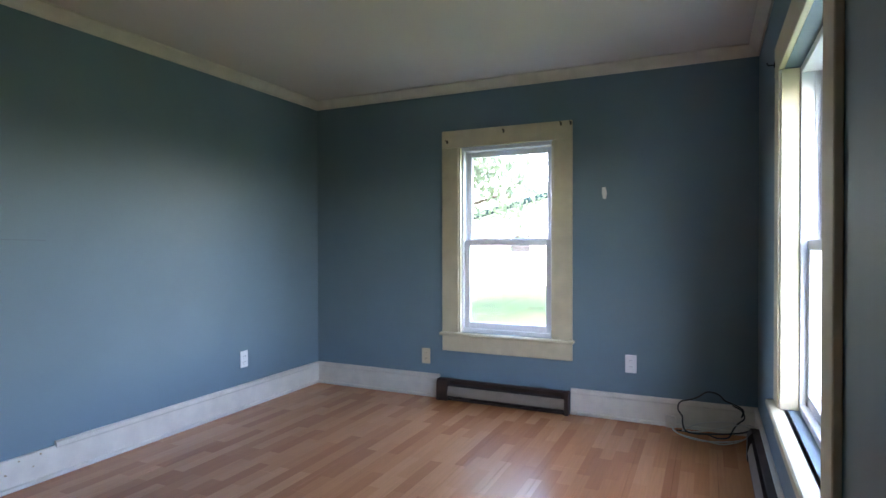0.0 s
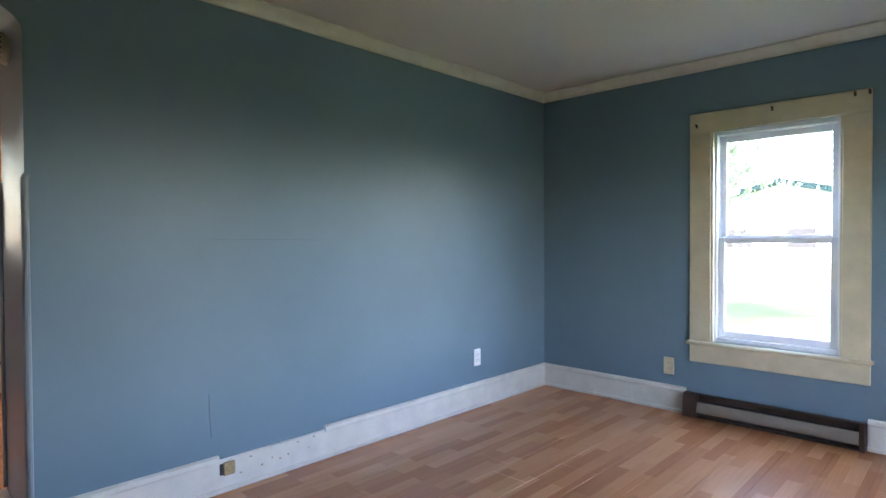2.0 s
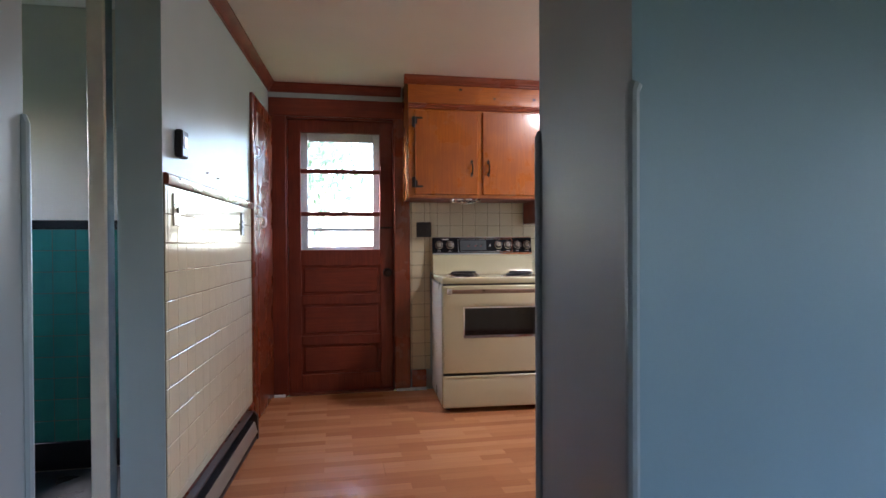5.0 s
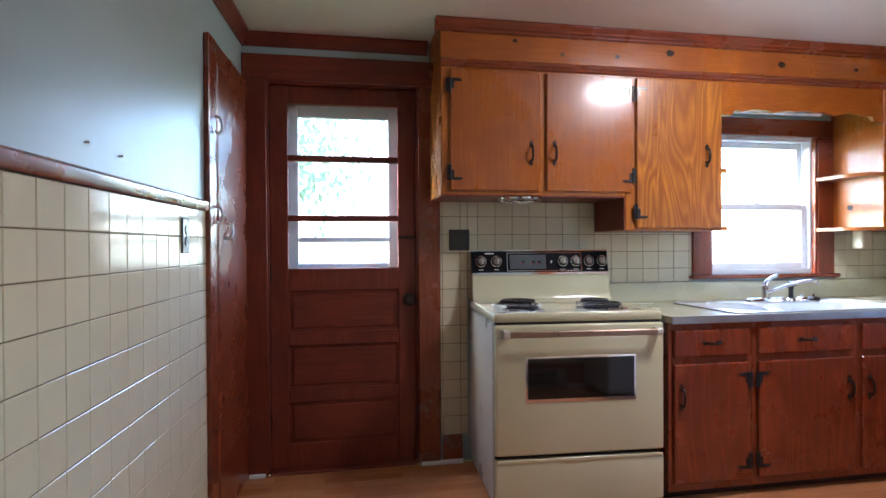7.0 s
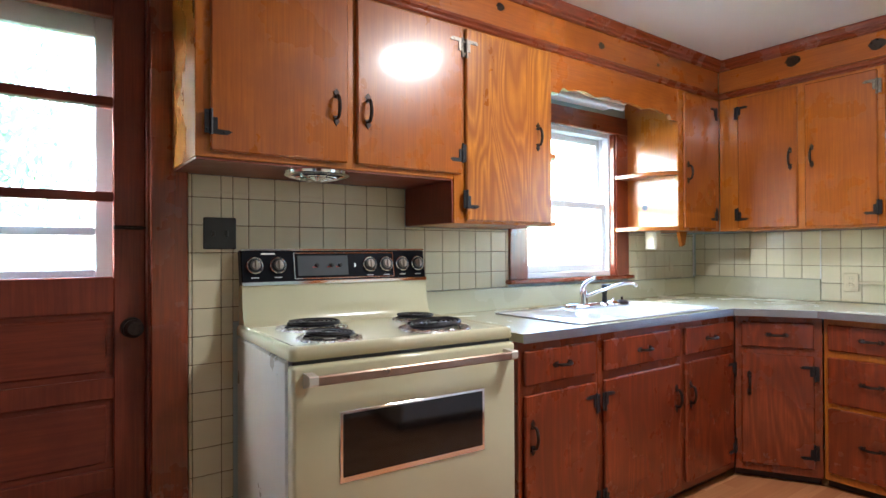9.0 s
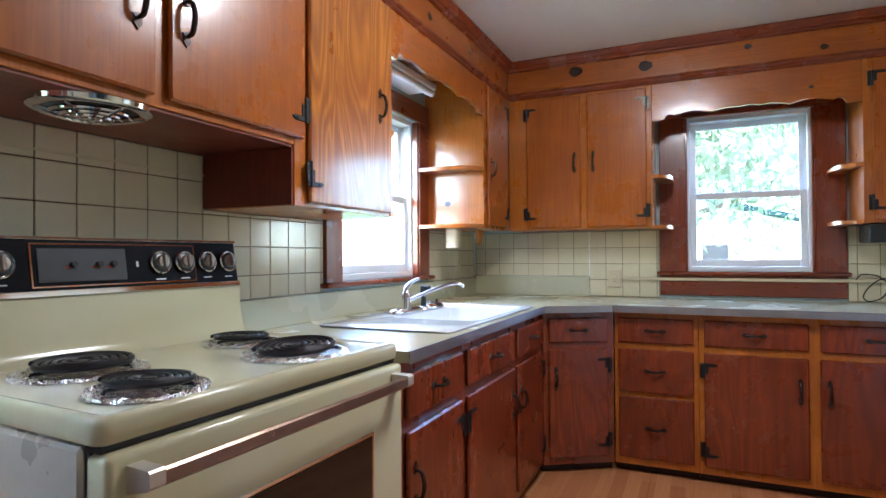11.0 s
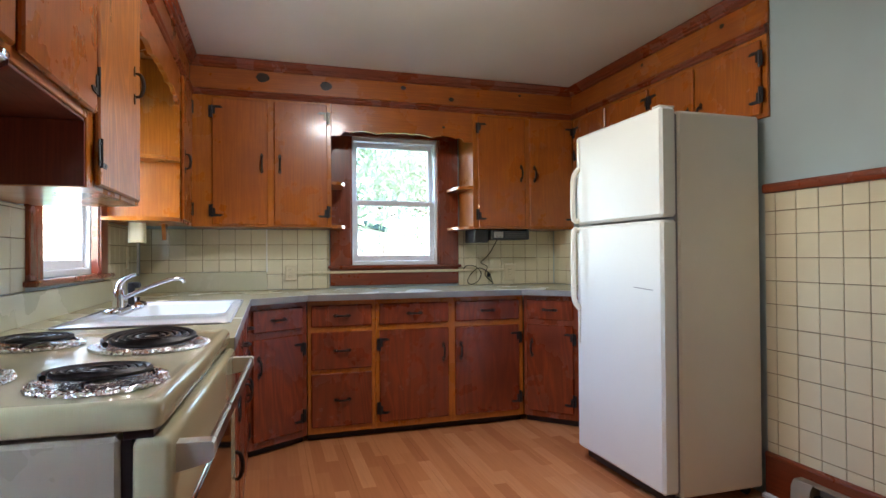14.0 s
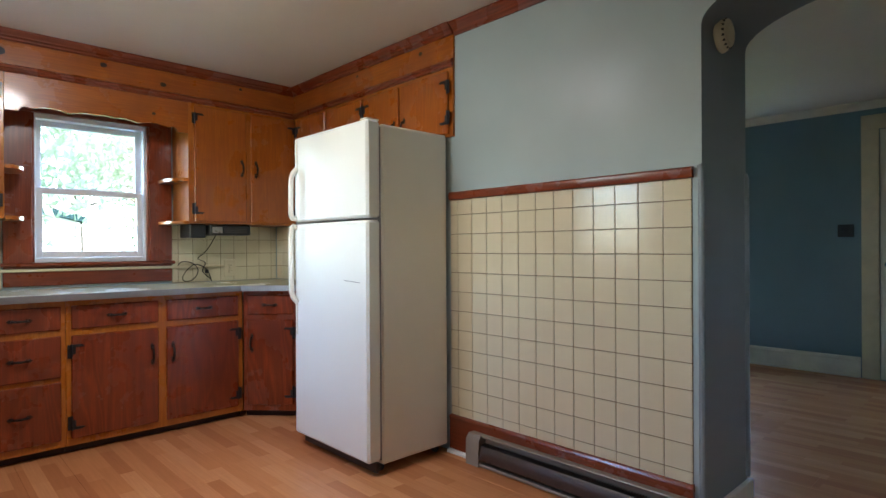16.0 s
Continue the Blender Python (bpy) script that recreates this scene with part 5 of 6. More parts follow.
# ---- heaters ----
def heater(M, u0, u1, h, mats, label, cap="l"):
    """An electric baseboard heater: back, sloping hood, open slot with fins, lower lip and end boxes."""
    ht = thing("baseboard_heater", M @ Vector(((u0 + u1) / 2, 0, 0.03)), label, "heater", "baseboard heaters")
    T = M @ Matrix(((0, 0, 1, 0), (0, 1, 0, 0), (1, 0, 0, 0), (0, 0, 0, 1)))
    bm = B()
    prism(bm, [(0.019, 0.012), (0.024, 0.012), (0.024, h), (0.019, h)], u0, u1, T)
    part("back_plate", bm, mats[0], ht)
    bm = B()
    prism(bm, [(0.019, h + 0.003), (0.050, h + 0.003), (0.054, h - 0.002), (0.050, h - 0.006), (0.024, h - 0.006), (0.019, h - 0.01)], u0, u1, T)
    part("hood", bm, mats[0], ht)
    bm = B()
    prism(bm, [(0.070, 0.044), (0.077, 0.040), (0.079, 0.046), (0.066, 0.098), (0.058, 0.106), (0.056, 0.103), (0.063, 0.096)], u0, u1, T)
    part("front_plate", bm, mats[1], ht, "sloping enamelled front plate")
    bm = B()
    prism(bm, [(0.019, 0.008), (0.074, 0.008), (0.076, 0.014), (0.072, 0.020), (0.019, 0.020)], u0, u1, T)
    part("base_pan", bm, mats[0], ht)
    bm = B()
    k = u0 + 0.09
    while k < u1 - 0.06:
        box(bm, (k, 0.03, 0.028), (k + 0.0015, h - 0.035, 0.06), 0, M)
        k += 0.012
    tube(bm, [(u0 + 0.05, 0.062, 0.045), (u1 - 0.04, 0.062, 0.045)], 0.007, 8, M)
    part("heating_element", bm, FINS, ht, "grey metal heating fins", False)
    for a, b in ((u0 - 0.001, u0 + (0.085 if cap == "l" else 0.025)), (u1 - (0.085 if cap == "r" else 0.025), u1 + 0.001)):
        bm = B()
        prism(bm, [(0.0185, 0.003), (0.080, 0.003), (0.080, 0.064), (0.077, h - 0.02), (0.059, h + 0.004), (0.0185, h + 0.004)], a, b, T)
        part("end_box", bm, mats[0], ht)
    return ht


heater(BN_F, -1.595, -0.64, 0.15, (BROWNH, TANH), "brown electric baseboard heater under the window")
heater(BE_F, -3.55, -1.60, 0.15, (BROWNH, TANH), "brown electric baseboard heater beside the wall")
heater(S_F, 4.0, 5.22, 0.155, (BROWNH, TANH), "taupe electric baseboard heater below tiled wall", "l")
heater(E_F, -1.72, -0.62, 0.15, (TANH, BROWNH), "brown electric baseboard heater with taupe end box", "l")


# ---- plates, outlets, small fixtures ----
def outlet(M, u, v, material, label, kind="duplex", w=0.07, h=0.115, w0=0.001, group="wall plates"):
    o = thing("wall_outlet" if kind == "duplex" else "light_switch", M @ Vector((u, v, 0)), label, "outlet" if kind == "duplex" else "switch", group)
    bm = B()
    box(bm, (u - w / 2, v - h / 2, w0), (u + w / 2, v + h / 2, w0 + 0.007), 0.003, M)
    part("plate", bm, material, o)
    if kind == "duplex":
        for s in (-1, 1):
            bm = B()
            lathe(bm, [(0.0, 0.0095), (0.0155, 0.0095), (0.017, 0.007)], 14, M @ Matrix.Translation((u, v + s * 0.02, w0)))
            f = part("socket", bm, material, o)
            bm = B()
            for q in (-0.006, 0.006):
                box(bm, (u + q - 0.001, v + s * 0.02 - 0.002, w0 + 0.0094), (u + q + 0.001, v + s * 0.02 + 0.006, w0 + 0.0099), 0, M)
            part("slots", bm, BLACK, f)
    else:
        n = 2 if kind == "double" else 1
        for i in range(n):
            q = u + (i - (n - 1) / 2) * 0.046
            bm = B()
            box(bm, (q - 0.005, v - 0.012, w0 + 0.007), (q + 0.005, v + 0.010, w0 + 0.014), 0.002, M)
            part("toggle", bm, material, o)
    return o


outlet(BW_F, 3.10, 0.341, WHITEP, "white duplex wall outlet on blue wall")
outlet(BN_F, -1.715, 0.298, IVORY, "ivory wall outlet on blue wall")
outlet(BN_F, -0.255, 0.366, WHITEP, "white duplex wall outlet on blue wall")
outlet(BE_F, -0.835, 1.225, BLACK, "black double light switch plate", "double", 0.115, 0.105)
outlet(W_F, 0.733, 1.225, BLACK, "black switch and outlet plate on tile", "double", 0.115, 0.115, 0.006)
outlet(S_F, 5.17, 1.235, BLACK, "black narrow wall outlet on tile", "duplex", 0.07, 0.125, 0.006)
outlet(S_F, 4.06, 1.25, STEEL, "metal switch plate on tile", "single", 0.07, 0.12, 0.006)
outlet(N_F, -5.158, 0.975, IVORY, "ivory surface-mounted outlet box on tile", "duplex", 0.072, 0.104, 0.02)
outlet(N_F, -3.552, 0.955, IVORY, "ivory surface-mounted outlet box on tile", "duplex", 0.09, 0.125, 0.02)
outlet(W_F, 3.60, 1.085, IVORY, "narrow ivory blank cover plate on tile", "single", 0.045, 0.13, 0.006)
rw = thing("cable_raceway", (-4.4, KN - 0.03, 0.985), "cream surface cable raceway along the backsplash", "raceway")
bm = B()
box(bm, (-5.12, 0.966, 0.02), (-3.60, 0.984, 0.034), 0.003, N_F)
part("channel", bm, IVORY, rw)
for x in (-5.158, -3.552):
    bm = B()
    box(bm, (x - 0.034, 0.93, 0.0065), (x + 0.034, 1.02, 0.0205), 0.002, N_F)
    part("box_back", bm, IVORY, rw)
th = thing("thermostat", S_F @ Vector((4.11, 1.50, 0)), "small black wall thermostat", "thermostat")
bm = B()
box(bm, (4.07, 1.45, 0.001), (4.145, 1.555, 0.03), 0.006, S_F)
part("case", bm, BLACK, th)
bm = B()
box(bm, (4.09, 1.485, 0.03), (4.125, 1.53, 0.033), 0.001, S_F)
part("scale", bm, STEEL, th)
sm = thing("smoke_detector", (-3.0, ARCH_N, 1.93), "round ivory smoke detector on the arch jamb", "smoke detector")
SD = Matrix.Translation((-2.985, ARCH_N - 0.001, 1.925)) @ Matrix.Scale(1.18, 4) @ Matrix.Rotation(radians(90), 4, "X")
bm = B()
lathe(bm, [(0.0, 0.036), (0.028, 0.036), (0.032, 0.032), (0.045, 0.030), (0.052, 0.022), (0.056, 0.010), (0.060, 0.006), (0.060, 0.0)], 28, SD)
part("case", bm, IVORY, sm)
bm = B()
for a in range(0, 360, 20):
    ca, sa = math.cos(radians(a)), math.sin(radians(a))
    box(bm, (0.0485 * ca - 0.003, 0.0485 * sa - 0.003, 0.020), (0.0485 * ca + 0.003, 0.0485 * sa + 0.003, 0.0285), 0, SD)
part("vents", bm, BLACK, sm, "", False)
# patch and nails on walls
bm = B()
prism(bm, [(-0.435, 1.497), (-0.415, 1.50), (-0.405, 1.46), (-0.412, 1.42), (-0.43, 1.425), (-0.437, 1.46)], 0.0, 0.0025, BN_F)
part("filler_patch", bm, PLASTER, None, "small white filler patch on blue wall", False, kind="structure", category="patch")
for u, v in ((4.49, 1.44), (4.67, 1.435)):
    bm = B()
    tube(bm, [(u, v, -0.002), (u, v + 0.001, 0.012)], 0.003, 6, S_F)
    n_ = part("wall_nail", bm, STEEL, None, "small bare steel nail in the painted wall", category="nail")

# cords on the floor in the corner
cb = thing("cable_coil", (0.2, 3.75, 0), "loose coil of black and white cable on floor", "cable")
random.seed(12)
pts = []
for k in range(44):
    a = k * 0.33
    r = 0.165 + 0.018 * math.sin(k * 1.7)
    pts.append((0.20 + r * math.cos(a), 3.775 + 0.055 * math.sin(a * 1.0 + 0.4), 0.135 + (r - 0.035) * 0.95 * math.sin(a) * 0.9))
pts = [(x, y, max(0.006, z)) for x, y, z in pts[:22]]
bm = B()
tube(bm, smooth_line(pts, 4), 0.0045, 6)
part("black_cord", bm, RUBBER, cb)
for s in (0, 1):
    bm = B()
    base = [(-0.02, 3.86, 0.03), (0.03, 3.78, 0.006), (0.14 + 0.05 * s, 3.70, 0.006), (0.28, 3.73 - 0.04 * s, 0.006), (0.38, 3.78, 0.02), (0.43, 3.83, 0.05 + 0.03 * s), (0.33, 3.80 - 0.05 * s, 0.10), (0.16, 3.76, 0.09 - 0.05 * s), (0.05, 3.80, 0.02)]
    tube(bm, smooth_line(base, 5), 0.0035, 6)
    part("white_cord", bm, CABLEW, cb)
bm = B()
tube(bm, smooth_line([(0.02, 3.84, 0.006), (0.18, 3.76, 0.03), (0.35, 3.78, 0.05), (0.44, 3.82, 0.075)], 5), 0.005, 6)
part("grey_cord", bm, RUBBER, cb)
jb = thing("cable_box", (-0.01, 3.89, 0), "small white cable box at the baseboard", "cable box")
bm = B()
box(bm, (-0.045, 0.003, 0.0265), (0.015, 0.075, 0.05), 0.004, BN_F)
part("case", bm, TRIM, jb)

# radio under the wall cabinet with hanging cord
ra = thing("under_cabinet_radio", (-3.7, 3.72, 1.19), "black under-cabinet radio hung from wall cabinet", "radio")
bm = B()
box(bm, (-3.80, 3.60, 1.195), (-3.51, 3.82, 1.262), 0.006)
part("case", bm, BLACK, ra)
bm = B()
box(bm, (-3.785, 3.594, 1.207), (-3.715, 3.6, 1.25), 0.002)
part("dial_panel", bm, STEEL, ra, "grey dial panel")
bm = B()
for z in (1.21, 1.222, 1.234):
    box(bm, (-3.70, 3.5965, z), (-3.54, 3.6, z + 0.006), 0.001)
part("grille", bm, FINS, ra)
for x in (-3.69, -3.53):
    bm = B()
    box(bm, (x, 3.60, 1.263), (x + 0.03, 3.8, 1.269), 0.001)
    part("bracket", bm, BLACK, ra)
sp = thing("speaker_box", (-3.86, 3.75, 1.18), "small black box fixed under wall cabinet", "box")
bm = B()
box(bm, (-3.915, 3.64, 1.175), (-3.81, 3.84, 1.269), 0.005)
part("case", bm, BLACK, sp)
cd = thing("radio_cord", (-3.75, 3.84, 0.88), "tangled black power cord hanging to the worktop", "cord")
bm = B()
tube(bm, smooth_line([(-3.72, 3.70, 1.195), (-3.725, 3.80, 1.12), (-3.75, 3.84, 1.07), (-3.79, 3.85, 1.03), (-3.74, 3.845, 1.0), (-3.76, 3.84, 0.94), (-3.71, 3.83, 0.885), (-3.70, 3.835, 0.873), (-3.73, 3.84, 0.95), (-3.80, 3.845, 0.99), (-3.86, 3.84, 0.96), (-3.90, 3.835, 0.90), (-3.88, 3.83, 0.872), (-3.82, 3.84, 0.89), (-3.79, 3.845, 0.95), (-3.83, 3.85, 1.0), (-3.90, 3.845, 1.01), (-3.93, 3.84, 0.985)], 5), 0.0035, 6)
part("cord", bm, RUBBER, cd)
bm = B()
box(bm, (-3.745, 3.825, 0.925), (-3.72, 3.845, 0.95), 0.003)
part("plug", bm, BLACK, cd)
# exhaust grille under the stove's wall cabinet
vg = thing("vent_grille", (-5.90, 1.02, 1.43), "round chrome exhaust fan grille under cabinet", "vent")
VM = Matrix.Translation((-5.835, 1.0, 1.4362)) @ Matrix.Scale(0.92, 4) @ Matrix.Rotation(radians(180), 4, "X")
bm = B()
lathe(bm, [(0.126, 0.0), (0.124, 0.010), (0.112, 0.016), (0.098, 0.014), (0.096, 0.0)], 36, VM)
part("ring", bm, CHROME, vg)
for r, h in ((0.080, 0.020), (0.060, 0.025), (0.040, 0.028), (0.020, 0.030)):
    bm = B()
    tube(bm, [(r * math.cos(k * math.pi / 16), r * math.sin(k * math.pi / 16), h) for k in range(33)], 0.0045, 6, VM, False)
    part("guard_ring", bm, CHROME, vg)
for k in range(6):
    a = k * math.pi / 3
    bm = B()
    tube(bm, [(0.108 * math.cos(a), 0.108 * math.sin(a), 0.012), (0.06 * math.cos(a), 0.06 * math.sin(a), 0.024), (0.0, 0.0, 0.031)], 0.006, 6, VM)
    part("spoke", bm, CHROME, vg)
bm = B()
lathe(bm, [(0.0, 0.002), (0.097, 0.002), (0.097, 0.0005)], 24, VM)
part("fan_opening", bm, BLACK, vg)
# things under the corner cabinet
ph = thing("cup_dispenser", (-5.90, 3.22, 1.25), "small ivory plastic dispenser under the shelf", "dispenser")
bm = B()
prism(bm, rounded(-6.0, -5.92, 3.17, 3.24, 0.02), 1.165, 1.2695)
part("case", bm, IVORY, ph)
pb = thing("towel_bracket", (-5.90, 3.32, 1.25), "brown wooden towel bracket under the cabinet", "bracket")
bm = B()
prism(bm, [(3.29, 1.269), (3.37, 1.269), (3.35, 1.19), (3.32, 1.18)], -5.86, -5.84, Matrix(((0, 0, 1, 0), (1, 0, 0, 0), (0, 1, 0, 0), (0, 0, 0, 1))))
part("bracket", bm, FRAMEW[2], pb)

# kitchen ceiling lamp, lit
cl = thing("ceiling_light", (-4.77, 1.94, KC), "lit round opal glass ceiling light", "lamp")
LM = Matrix.Translation((-4.77, 1.94, KC - 0.001)) @ Matrix.Rotation(radians(180), 4, "X")
bm = B()
lathe(bm, [(0.0, 0.001), (0.18, 0.001), (0.185, 0.010), (0.175, 0.022), (0.13, 0.024)], 32, LM)
part("pan", bm, BRASS, cl)
bm = B()
lathe(bm, [(0.0, 0.105), (0.06, 0.102), (0.115, 0.085), (0.15, 0.058), (0.165, 0.03), (0.16, 0.023)], 32, LM)
part("shade", bm, LAMP, cl, "glowing opal glass shade")

# ---- outside ----
bm = B()
box(bm, (-60, -60, -0.60), (60, 60, -0.42))
part("ground", bm, GRASS, None, "mown green lawn", False, kind="structure", category="ground")


def shed(name, x0, x1, y0, y1, eave, ridge, roof, label):
    s = thing(name, ((x0 + x1) / 2, (y0 + y1) / 2, -0.42), label, "house")
    bm = B()
    ym = (x0 + x1) / 2
    prism(bm, [(x0, -0.42), (x1, -0.42), (x1, eave), (ym, ridge), (x0, eave)], -y1, -y0, Matrix(((1, 0, 0, 0), (0, 0, -1, 0), (0, 1, 0, 0), (0, 0, 0, 1))))
    part("wall", bm, SIDING, s, "white siding", False)
    bm = B()
    k = -0.38
    while k < eave:
        box(bm, (x0 + 0.01, y0 - 0.025, k), (x1 - 0.01, y0 - 0.001, k + 0.16), 0.004)
        k += 0.18
    part("clapboards", bm, SIDING, s)
    for sx in (-1, 1):
        xe = x0 - 0.12 if sx < 0 else x1 + 0.12
        ze = eave - 0.12 * (ridge - eave) / (ym - x0)
        bm = B()
        prism(bm, [(xe, ze), (ym, ridge), (ym, ridge + 0.18), (xe, ze + 0.18)], -y1 - 0.3, -y0 + 0.35, Matrix(((1, 0, 0, 0), (0, 0, -1, 0), (0, 1, 0, 0), (0, 0, 0, 1))))
        part("roof", bm, roof, s, "metal roof slope")
    for wx in (0.32, 0.58):
        cx = x0 + (x1 - x0) * wx
        bm = B()
        box(bm, (cx - 0.45, y0 - 0.05, 0.75), (cx + 0.45, y0 - 0.03, 1.5), 0.01)
        wd = part("window", bm, VINYL, s)
        bm = B()
        box(bm, (cx - 0.38, y0 - 0.06, 0.82), (cx + 0.38, y0 - 0.051, 1.43), 0)
        part("pane", bm, BLACK, wd, "dark house window pane", False)
    return s


shed("house", -8.15, -1.38, 20.0, 28.0, 1.95, 2.80, ROOFG, "white sided single-storey house with blue-green metal roof")


def tree(x, y, h, r, seed, n, label):
    random.seed(seed)
    t = thing("tree", (x, y, -0.42), label, "tree", "trees behind the house")
    bm = B()
    crown = []
    tube(bm, smooth_line([(x, y, -0.42), (x + 0.1, y, h * 0.25), (x - 0.1, y + 0.1, h * 0.5), (x, y, h * 0.85)], 4), [0.24 - 0.018 * k for k in range(13)], 8)
    for k in range(14):
        a, z = random.uniform(0, 6.28), h * random.uniform(0.28, 0.8)
        L = r * random.uniform(0.6, 1.0)
        tip = Vector((x + L * math.cos(a), y + L * math.sin(a), z + L * random.uniform(0.1, 0.6)))
        tube(bm, smooth_line([(x, y, z), (x + 0.5 * L * math.cos(a + 0.2), y + 0.5 * L * math.sin(a + 0.2), z + 0.15 * L), tip], 3), [0.08, 0.07, 0.06, 0.05, 0.04, 0.03, 0.015], 6)
        crown.append(tip)
    part("trunk", bm, BARK, t)
    vs, fs = [], []
    for k in range(n):
        c = random.choice(crown)
        d = Vector((random.gauss(0, 1), random.gauss(0, 1), random.gauss(0, 0.8)))
        p = c + d * r * 0.26
        s = random.uniform(0.06, 0.13)
        q = Euler((random.uniform(0, 6.3), random.uniform(0, 6.3), random.uniform(0, 6.3))).to_matrix()
        i = len(vs)
        for u, v, w in ((-s, 0, 0), (0, -s * 0.45, s * 0.1), (s, 0, 0), (0, s * 0.45, s * 0.1)):
            vs.append(p + q @ Vector((u, v, w)))
        fs.append((i, i + 1, i + 2, i + 3))
    me = bpy.data.meshes.new("crown")
    me.from_pydata([v - ORIGIN[t] for v in vs], [], fs)
    me.materials.append(LEAF)
    ob = new("crown", me)
    ob.parent = t
    tagged(ob, kind="stuff")
    return t


tree(-5.3, 10.6, 5.4, 2.1, 1, 7500, "leafy tree with low boughs over the lawn")
for x, y, h, r, seed in ((1.7, 22.5, 5.5, 2.6, 2), (0.2, 29.0, 7.5, 3.4, 6), (3.4, 27.0, 9.5, 3.6, 3), (-4.5, 36.0, 9.5, 3.8, 7), (-14.5, -3.1, 6.4, 3.0, 4), (-18.5, -3.5, 7.5, 3.4, 5)):
    tree(x, y, h, r, seed, 8000, "leafy broad tree in summer foliage")

# ---- wall tiles, piece by piece ----
TMESH = {}


def tile_mesh(w, h, material):
    key = (round(w, 3), round(h, 3), material.name)
    if key not in TMESH:
        bm = B()
        box(bm, (0, 0, 0.0015), (w, h, 0.0065), 0.0018)
        bmesh.ops.recalc_face_normals(bm, faces=bm.faces)
        me = bpy.data.meshes.new("tile")
        bm.to_mesh(me)
        bm.free()
        me.materials.append(material)
        TMESH[key] = me
    return TMESH[key]


def tile_field(parent, M, u0, u1, v0, v1, pitch, start_u, start_v, material, skip=()):
    gap = 0.0024
    us = [u0] + [start_u + k * pitch for k in range(-60, 61) if u0 + 0.012 < start_u + k * pitch < u1 - 0.012] + [u1]
    vs = [v0] + [start_v + k * pitch for k in range(-20, 21) if v0 + 0.012 < start_v + k * pitch < v1 - 0.012] + [v1]
    for a, b in zip(us, us[1:]):
        for c, d in zip(vs, vs[1:]):
            if any(s[0] <= (a + b) / 2 <= s[1] and s[2] <= (c + d) / 2 <= s[3] for s in skip):
                continue
            ob = new("tile", tile_mesh(b - a - gap, d - c - gap, material))
            ob.parent = parent
            ob.matrix_basis = Matrix.Translation(-ORIGIN[parent]) @ M @ Matrix.Translation((a + gap / 2, c + gap / 2, random.uniform(-0.0003, 0.0003)))


def tiled(name, M, rects, pitch, su, sv, label, skip=(), material=None):
    u0, u1, v0, v1 = rects[0]
    base = thing(name, M @ Vector(((u0 + u1) / 2, v0, 0)), label, "tile wall", kind="structure")
    bm = B()
    for a, b, c, d in rects:
        box(bm, (a, c, 0.0005), (b, d, 0.0022), 0, M)
    part("grout", bm, GROUT, base, "brown grout bed", False)
    for r in rects:
        tile_field(base, M, *r, pitch, su, sv, material or TILE, skip)
    return base


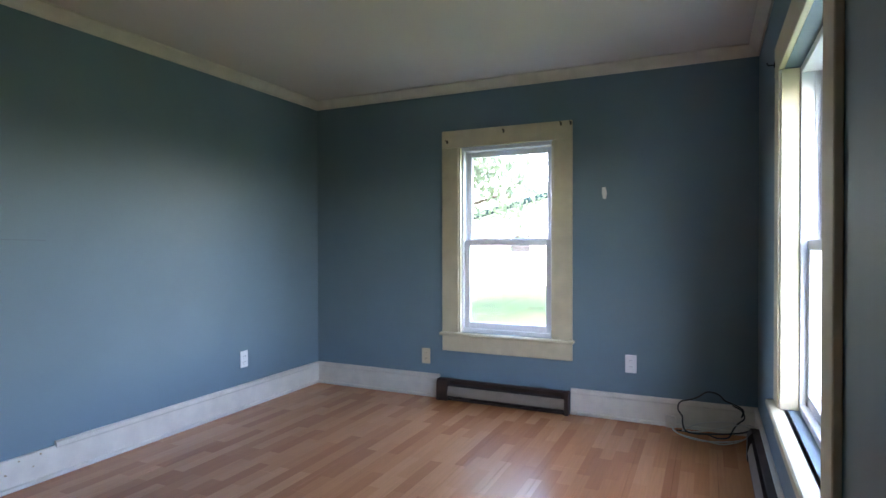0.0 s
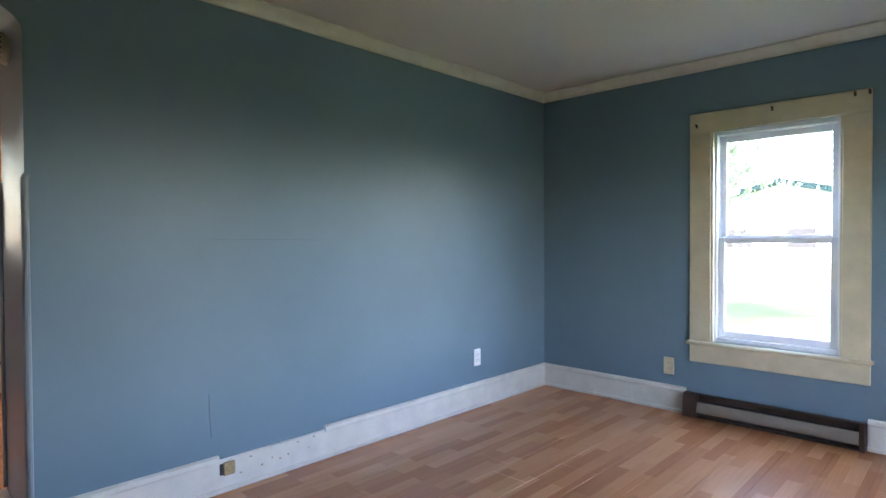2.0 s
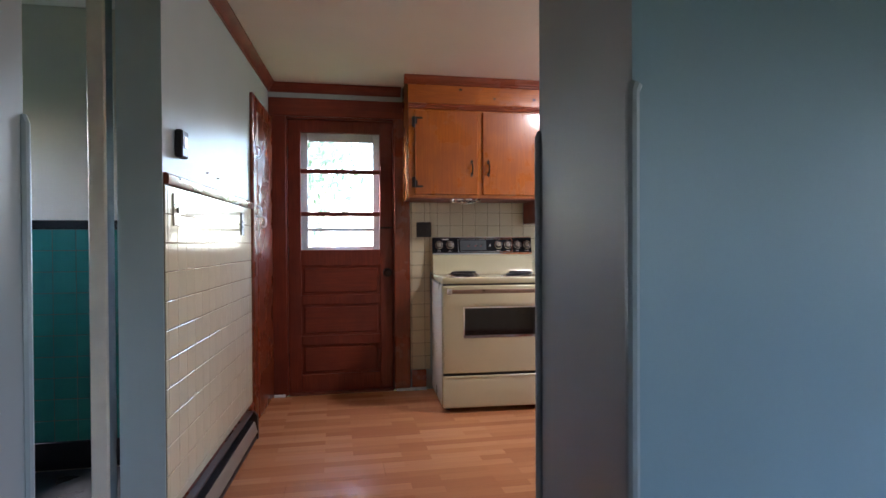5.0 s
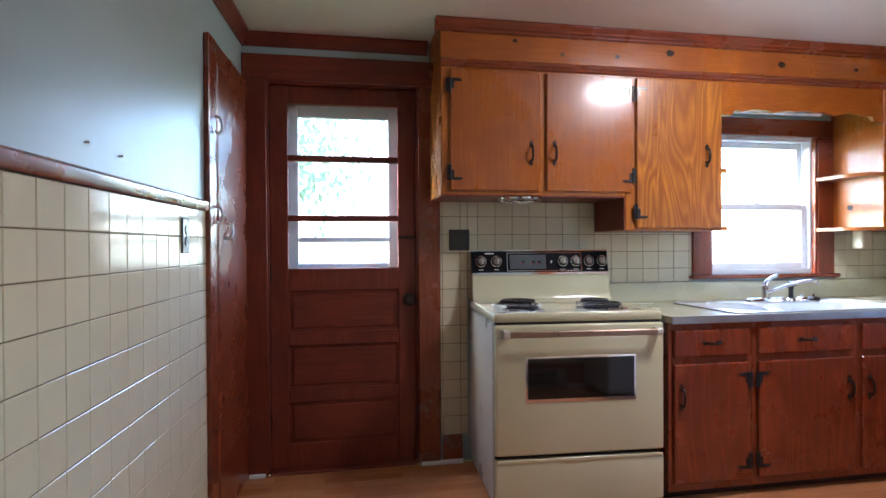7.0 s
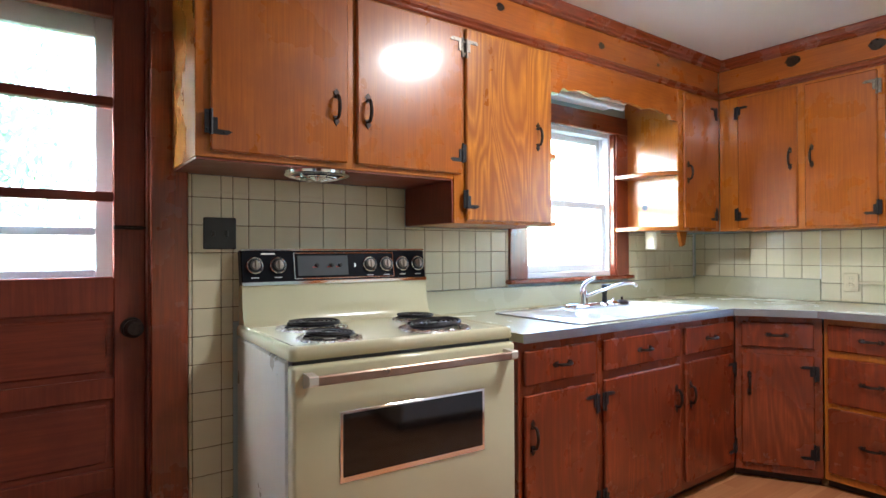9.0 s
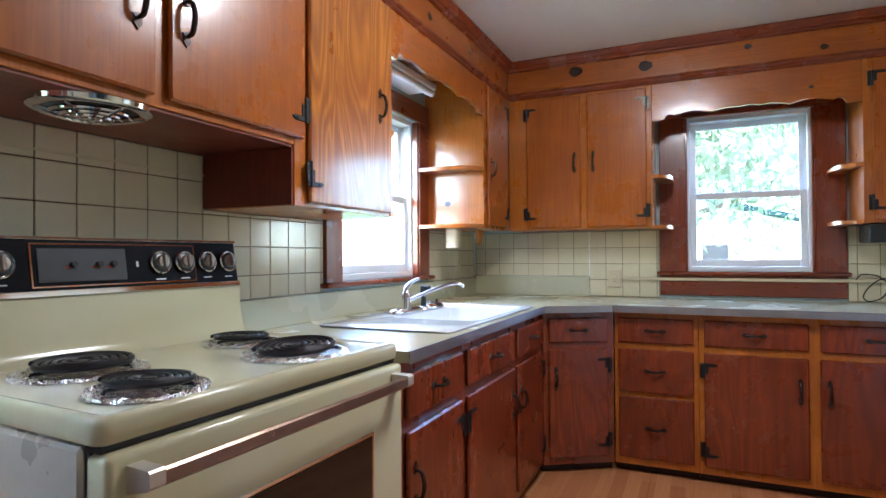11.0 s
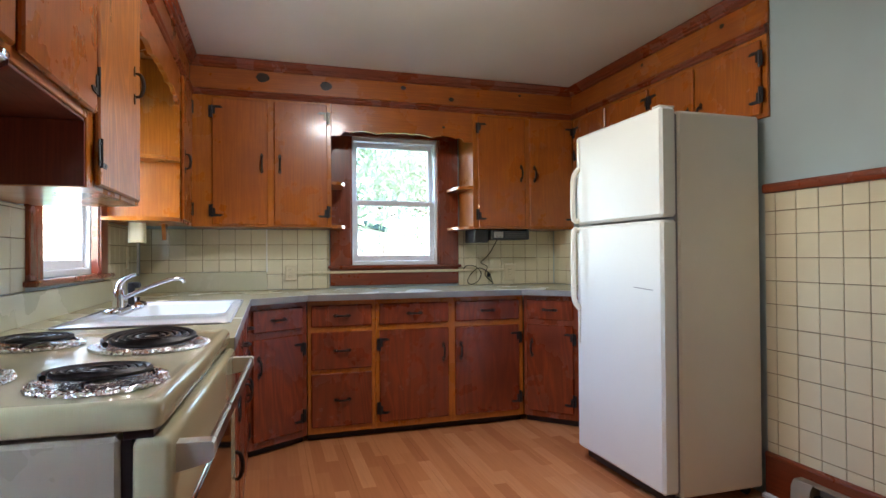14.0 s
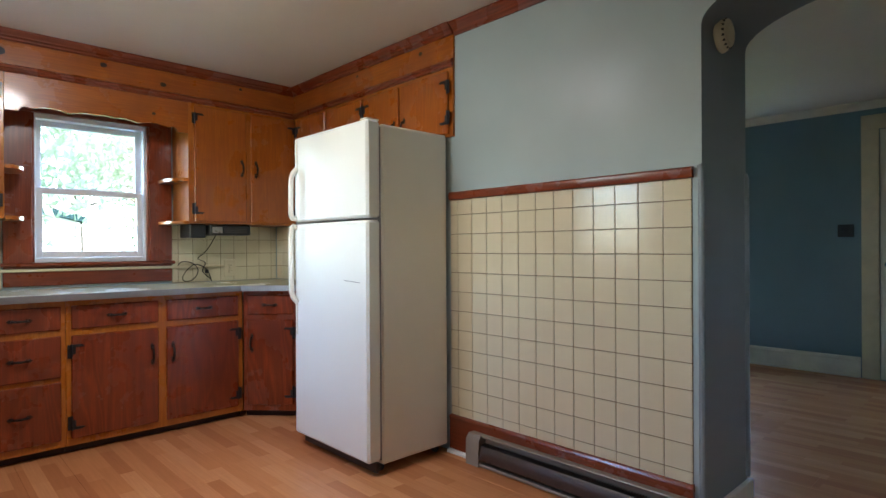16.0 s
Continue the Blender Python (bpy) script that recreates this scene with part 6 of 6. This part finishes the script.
P = 0.0998
random.seed(21)
tiled("tile_east", E_F, [(-1.90, -0.605, 0.154, 1.354)], 0.1025, -0.614, 1.272, "cream glazed wall tile with brown grout")
tiled("tile_south", S_F, [(3.95, 5.43, 0.154, 1.336)], 0.104, 5.43, 1.336, "cream glazed wall tile with brown grout")
tiled("tile_west", W_F, [(0.625, 0.78, 0.154, 1.436), (0.78, 1.53, 0.90, 1.436), (1.53, 2.155, 0.973, 1.267), (3.14, KN - 0.004, 0.973, 1.268)], P, 0.738, 1.354, "cream glazed wall tile behind the stove")
tiled("tile_north", N_F, [(KW + 0.022, -5.313, 0.986, 1.268), (-5.313, -4.90, 0.864, 1.268), (-3.957, KE - 0.009, 0.864, 1.268)], P, -5.313, 1.265, "cream glazed backsplash tile")
tiled("tile_east_counter", E_F, [(-KN + 0.01, -2.60, 0.864, 1.268)], P, -3.78, 1.265, "cream glazed backsplash tile beside the refrigerator")
tiled("tile_bath", face_frame(-4.9, 0, 90), [(-1.95, KS - 0.17, 0.15, 1.20)], 0.105, -1.2, 1.20, "green glazed bathroom tile", material=GREEN)
bm = B()
box(bm, (KW + 0.0070, 0.64, 1.372), (KW + 0.0095, 1.536, 1.379))
part("tile_trim_strip", bm, IVORY, None, "thin ivory strip across the stove tile", False, kind="structure", category="trim")
bm = B()
tube(bm, [(KW + 0.012, KN - 0.012, 0.985), (KW + 0.012, KN - 0.012, 1.268)], 0.006, 8)
tube(bm, [(-5.313, KN - 0.008, 0.986), (-5.313, KN - 0.008, 1.268)], 0.004, 8)
part("tile_corner_strip", bm, WHITEP, None, "white corner strip between tile walls", kind="structure", category="trim")

# ---- floor boards ----
floor = thing("floor", (-3.0, 1.0, 0), "oak-look laminate strip flooring", "floor", kind="structure")
bm = B()
box(bm, (KW, BS, -0.05), (BE, KN + 0.04, -0.0105))
part("underlay", bm, GROUT, floor, "", False)
BM_ = {}
wide, long_, row = 0.198, 1.29, 0
random.seed(33)
x = KW
while x < BE - 0.001:
    x1 = min(x + wide, BE)
    y = BS - random.uniform(0.1, 1.1)
    while y < KN + 0.04:
        ya, yb = max(y, BS), min(y + long_, KN + 0.04)
        if yb - ya > 0.02:
            key = (round(x1 - x, 3), round(yb - ya, 3))
            if key not in BM_:
                bm = B()
                box(bm, (0.0003, 0.0003, -0.0100), (key[0] - 0.0003, key[1] - 0.0003, 0.0), 0.0008)
                bmesh.ops.recalc_face_normals(bm, faces=bm.faces)
                me = bpy.data.meshes.new("floor_board")
                bm.to_mesh(me)
                bm.free()
                me.materials.append(OAK)
                BM_[key] = me
            ob = new("floor_board", BM_[key])
            ob.parent = floor
            ob.location = Vector((x, ya, 0)) - ORIGIN[floor]
        y += long_
    x += wide
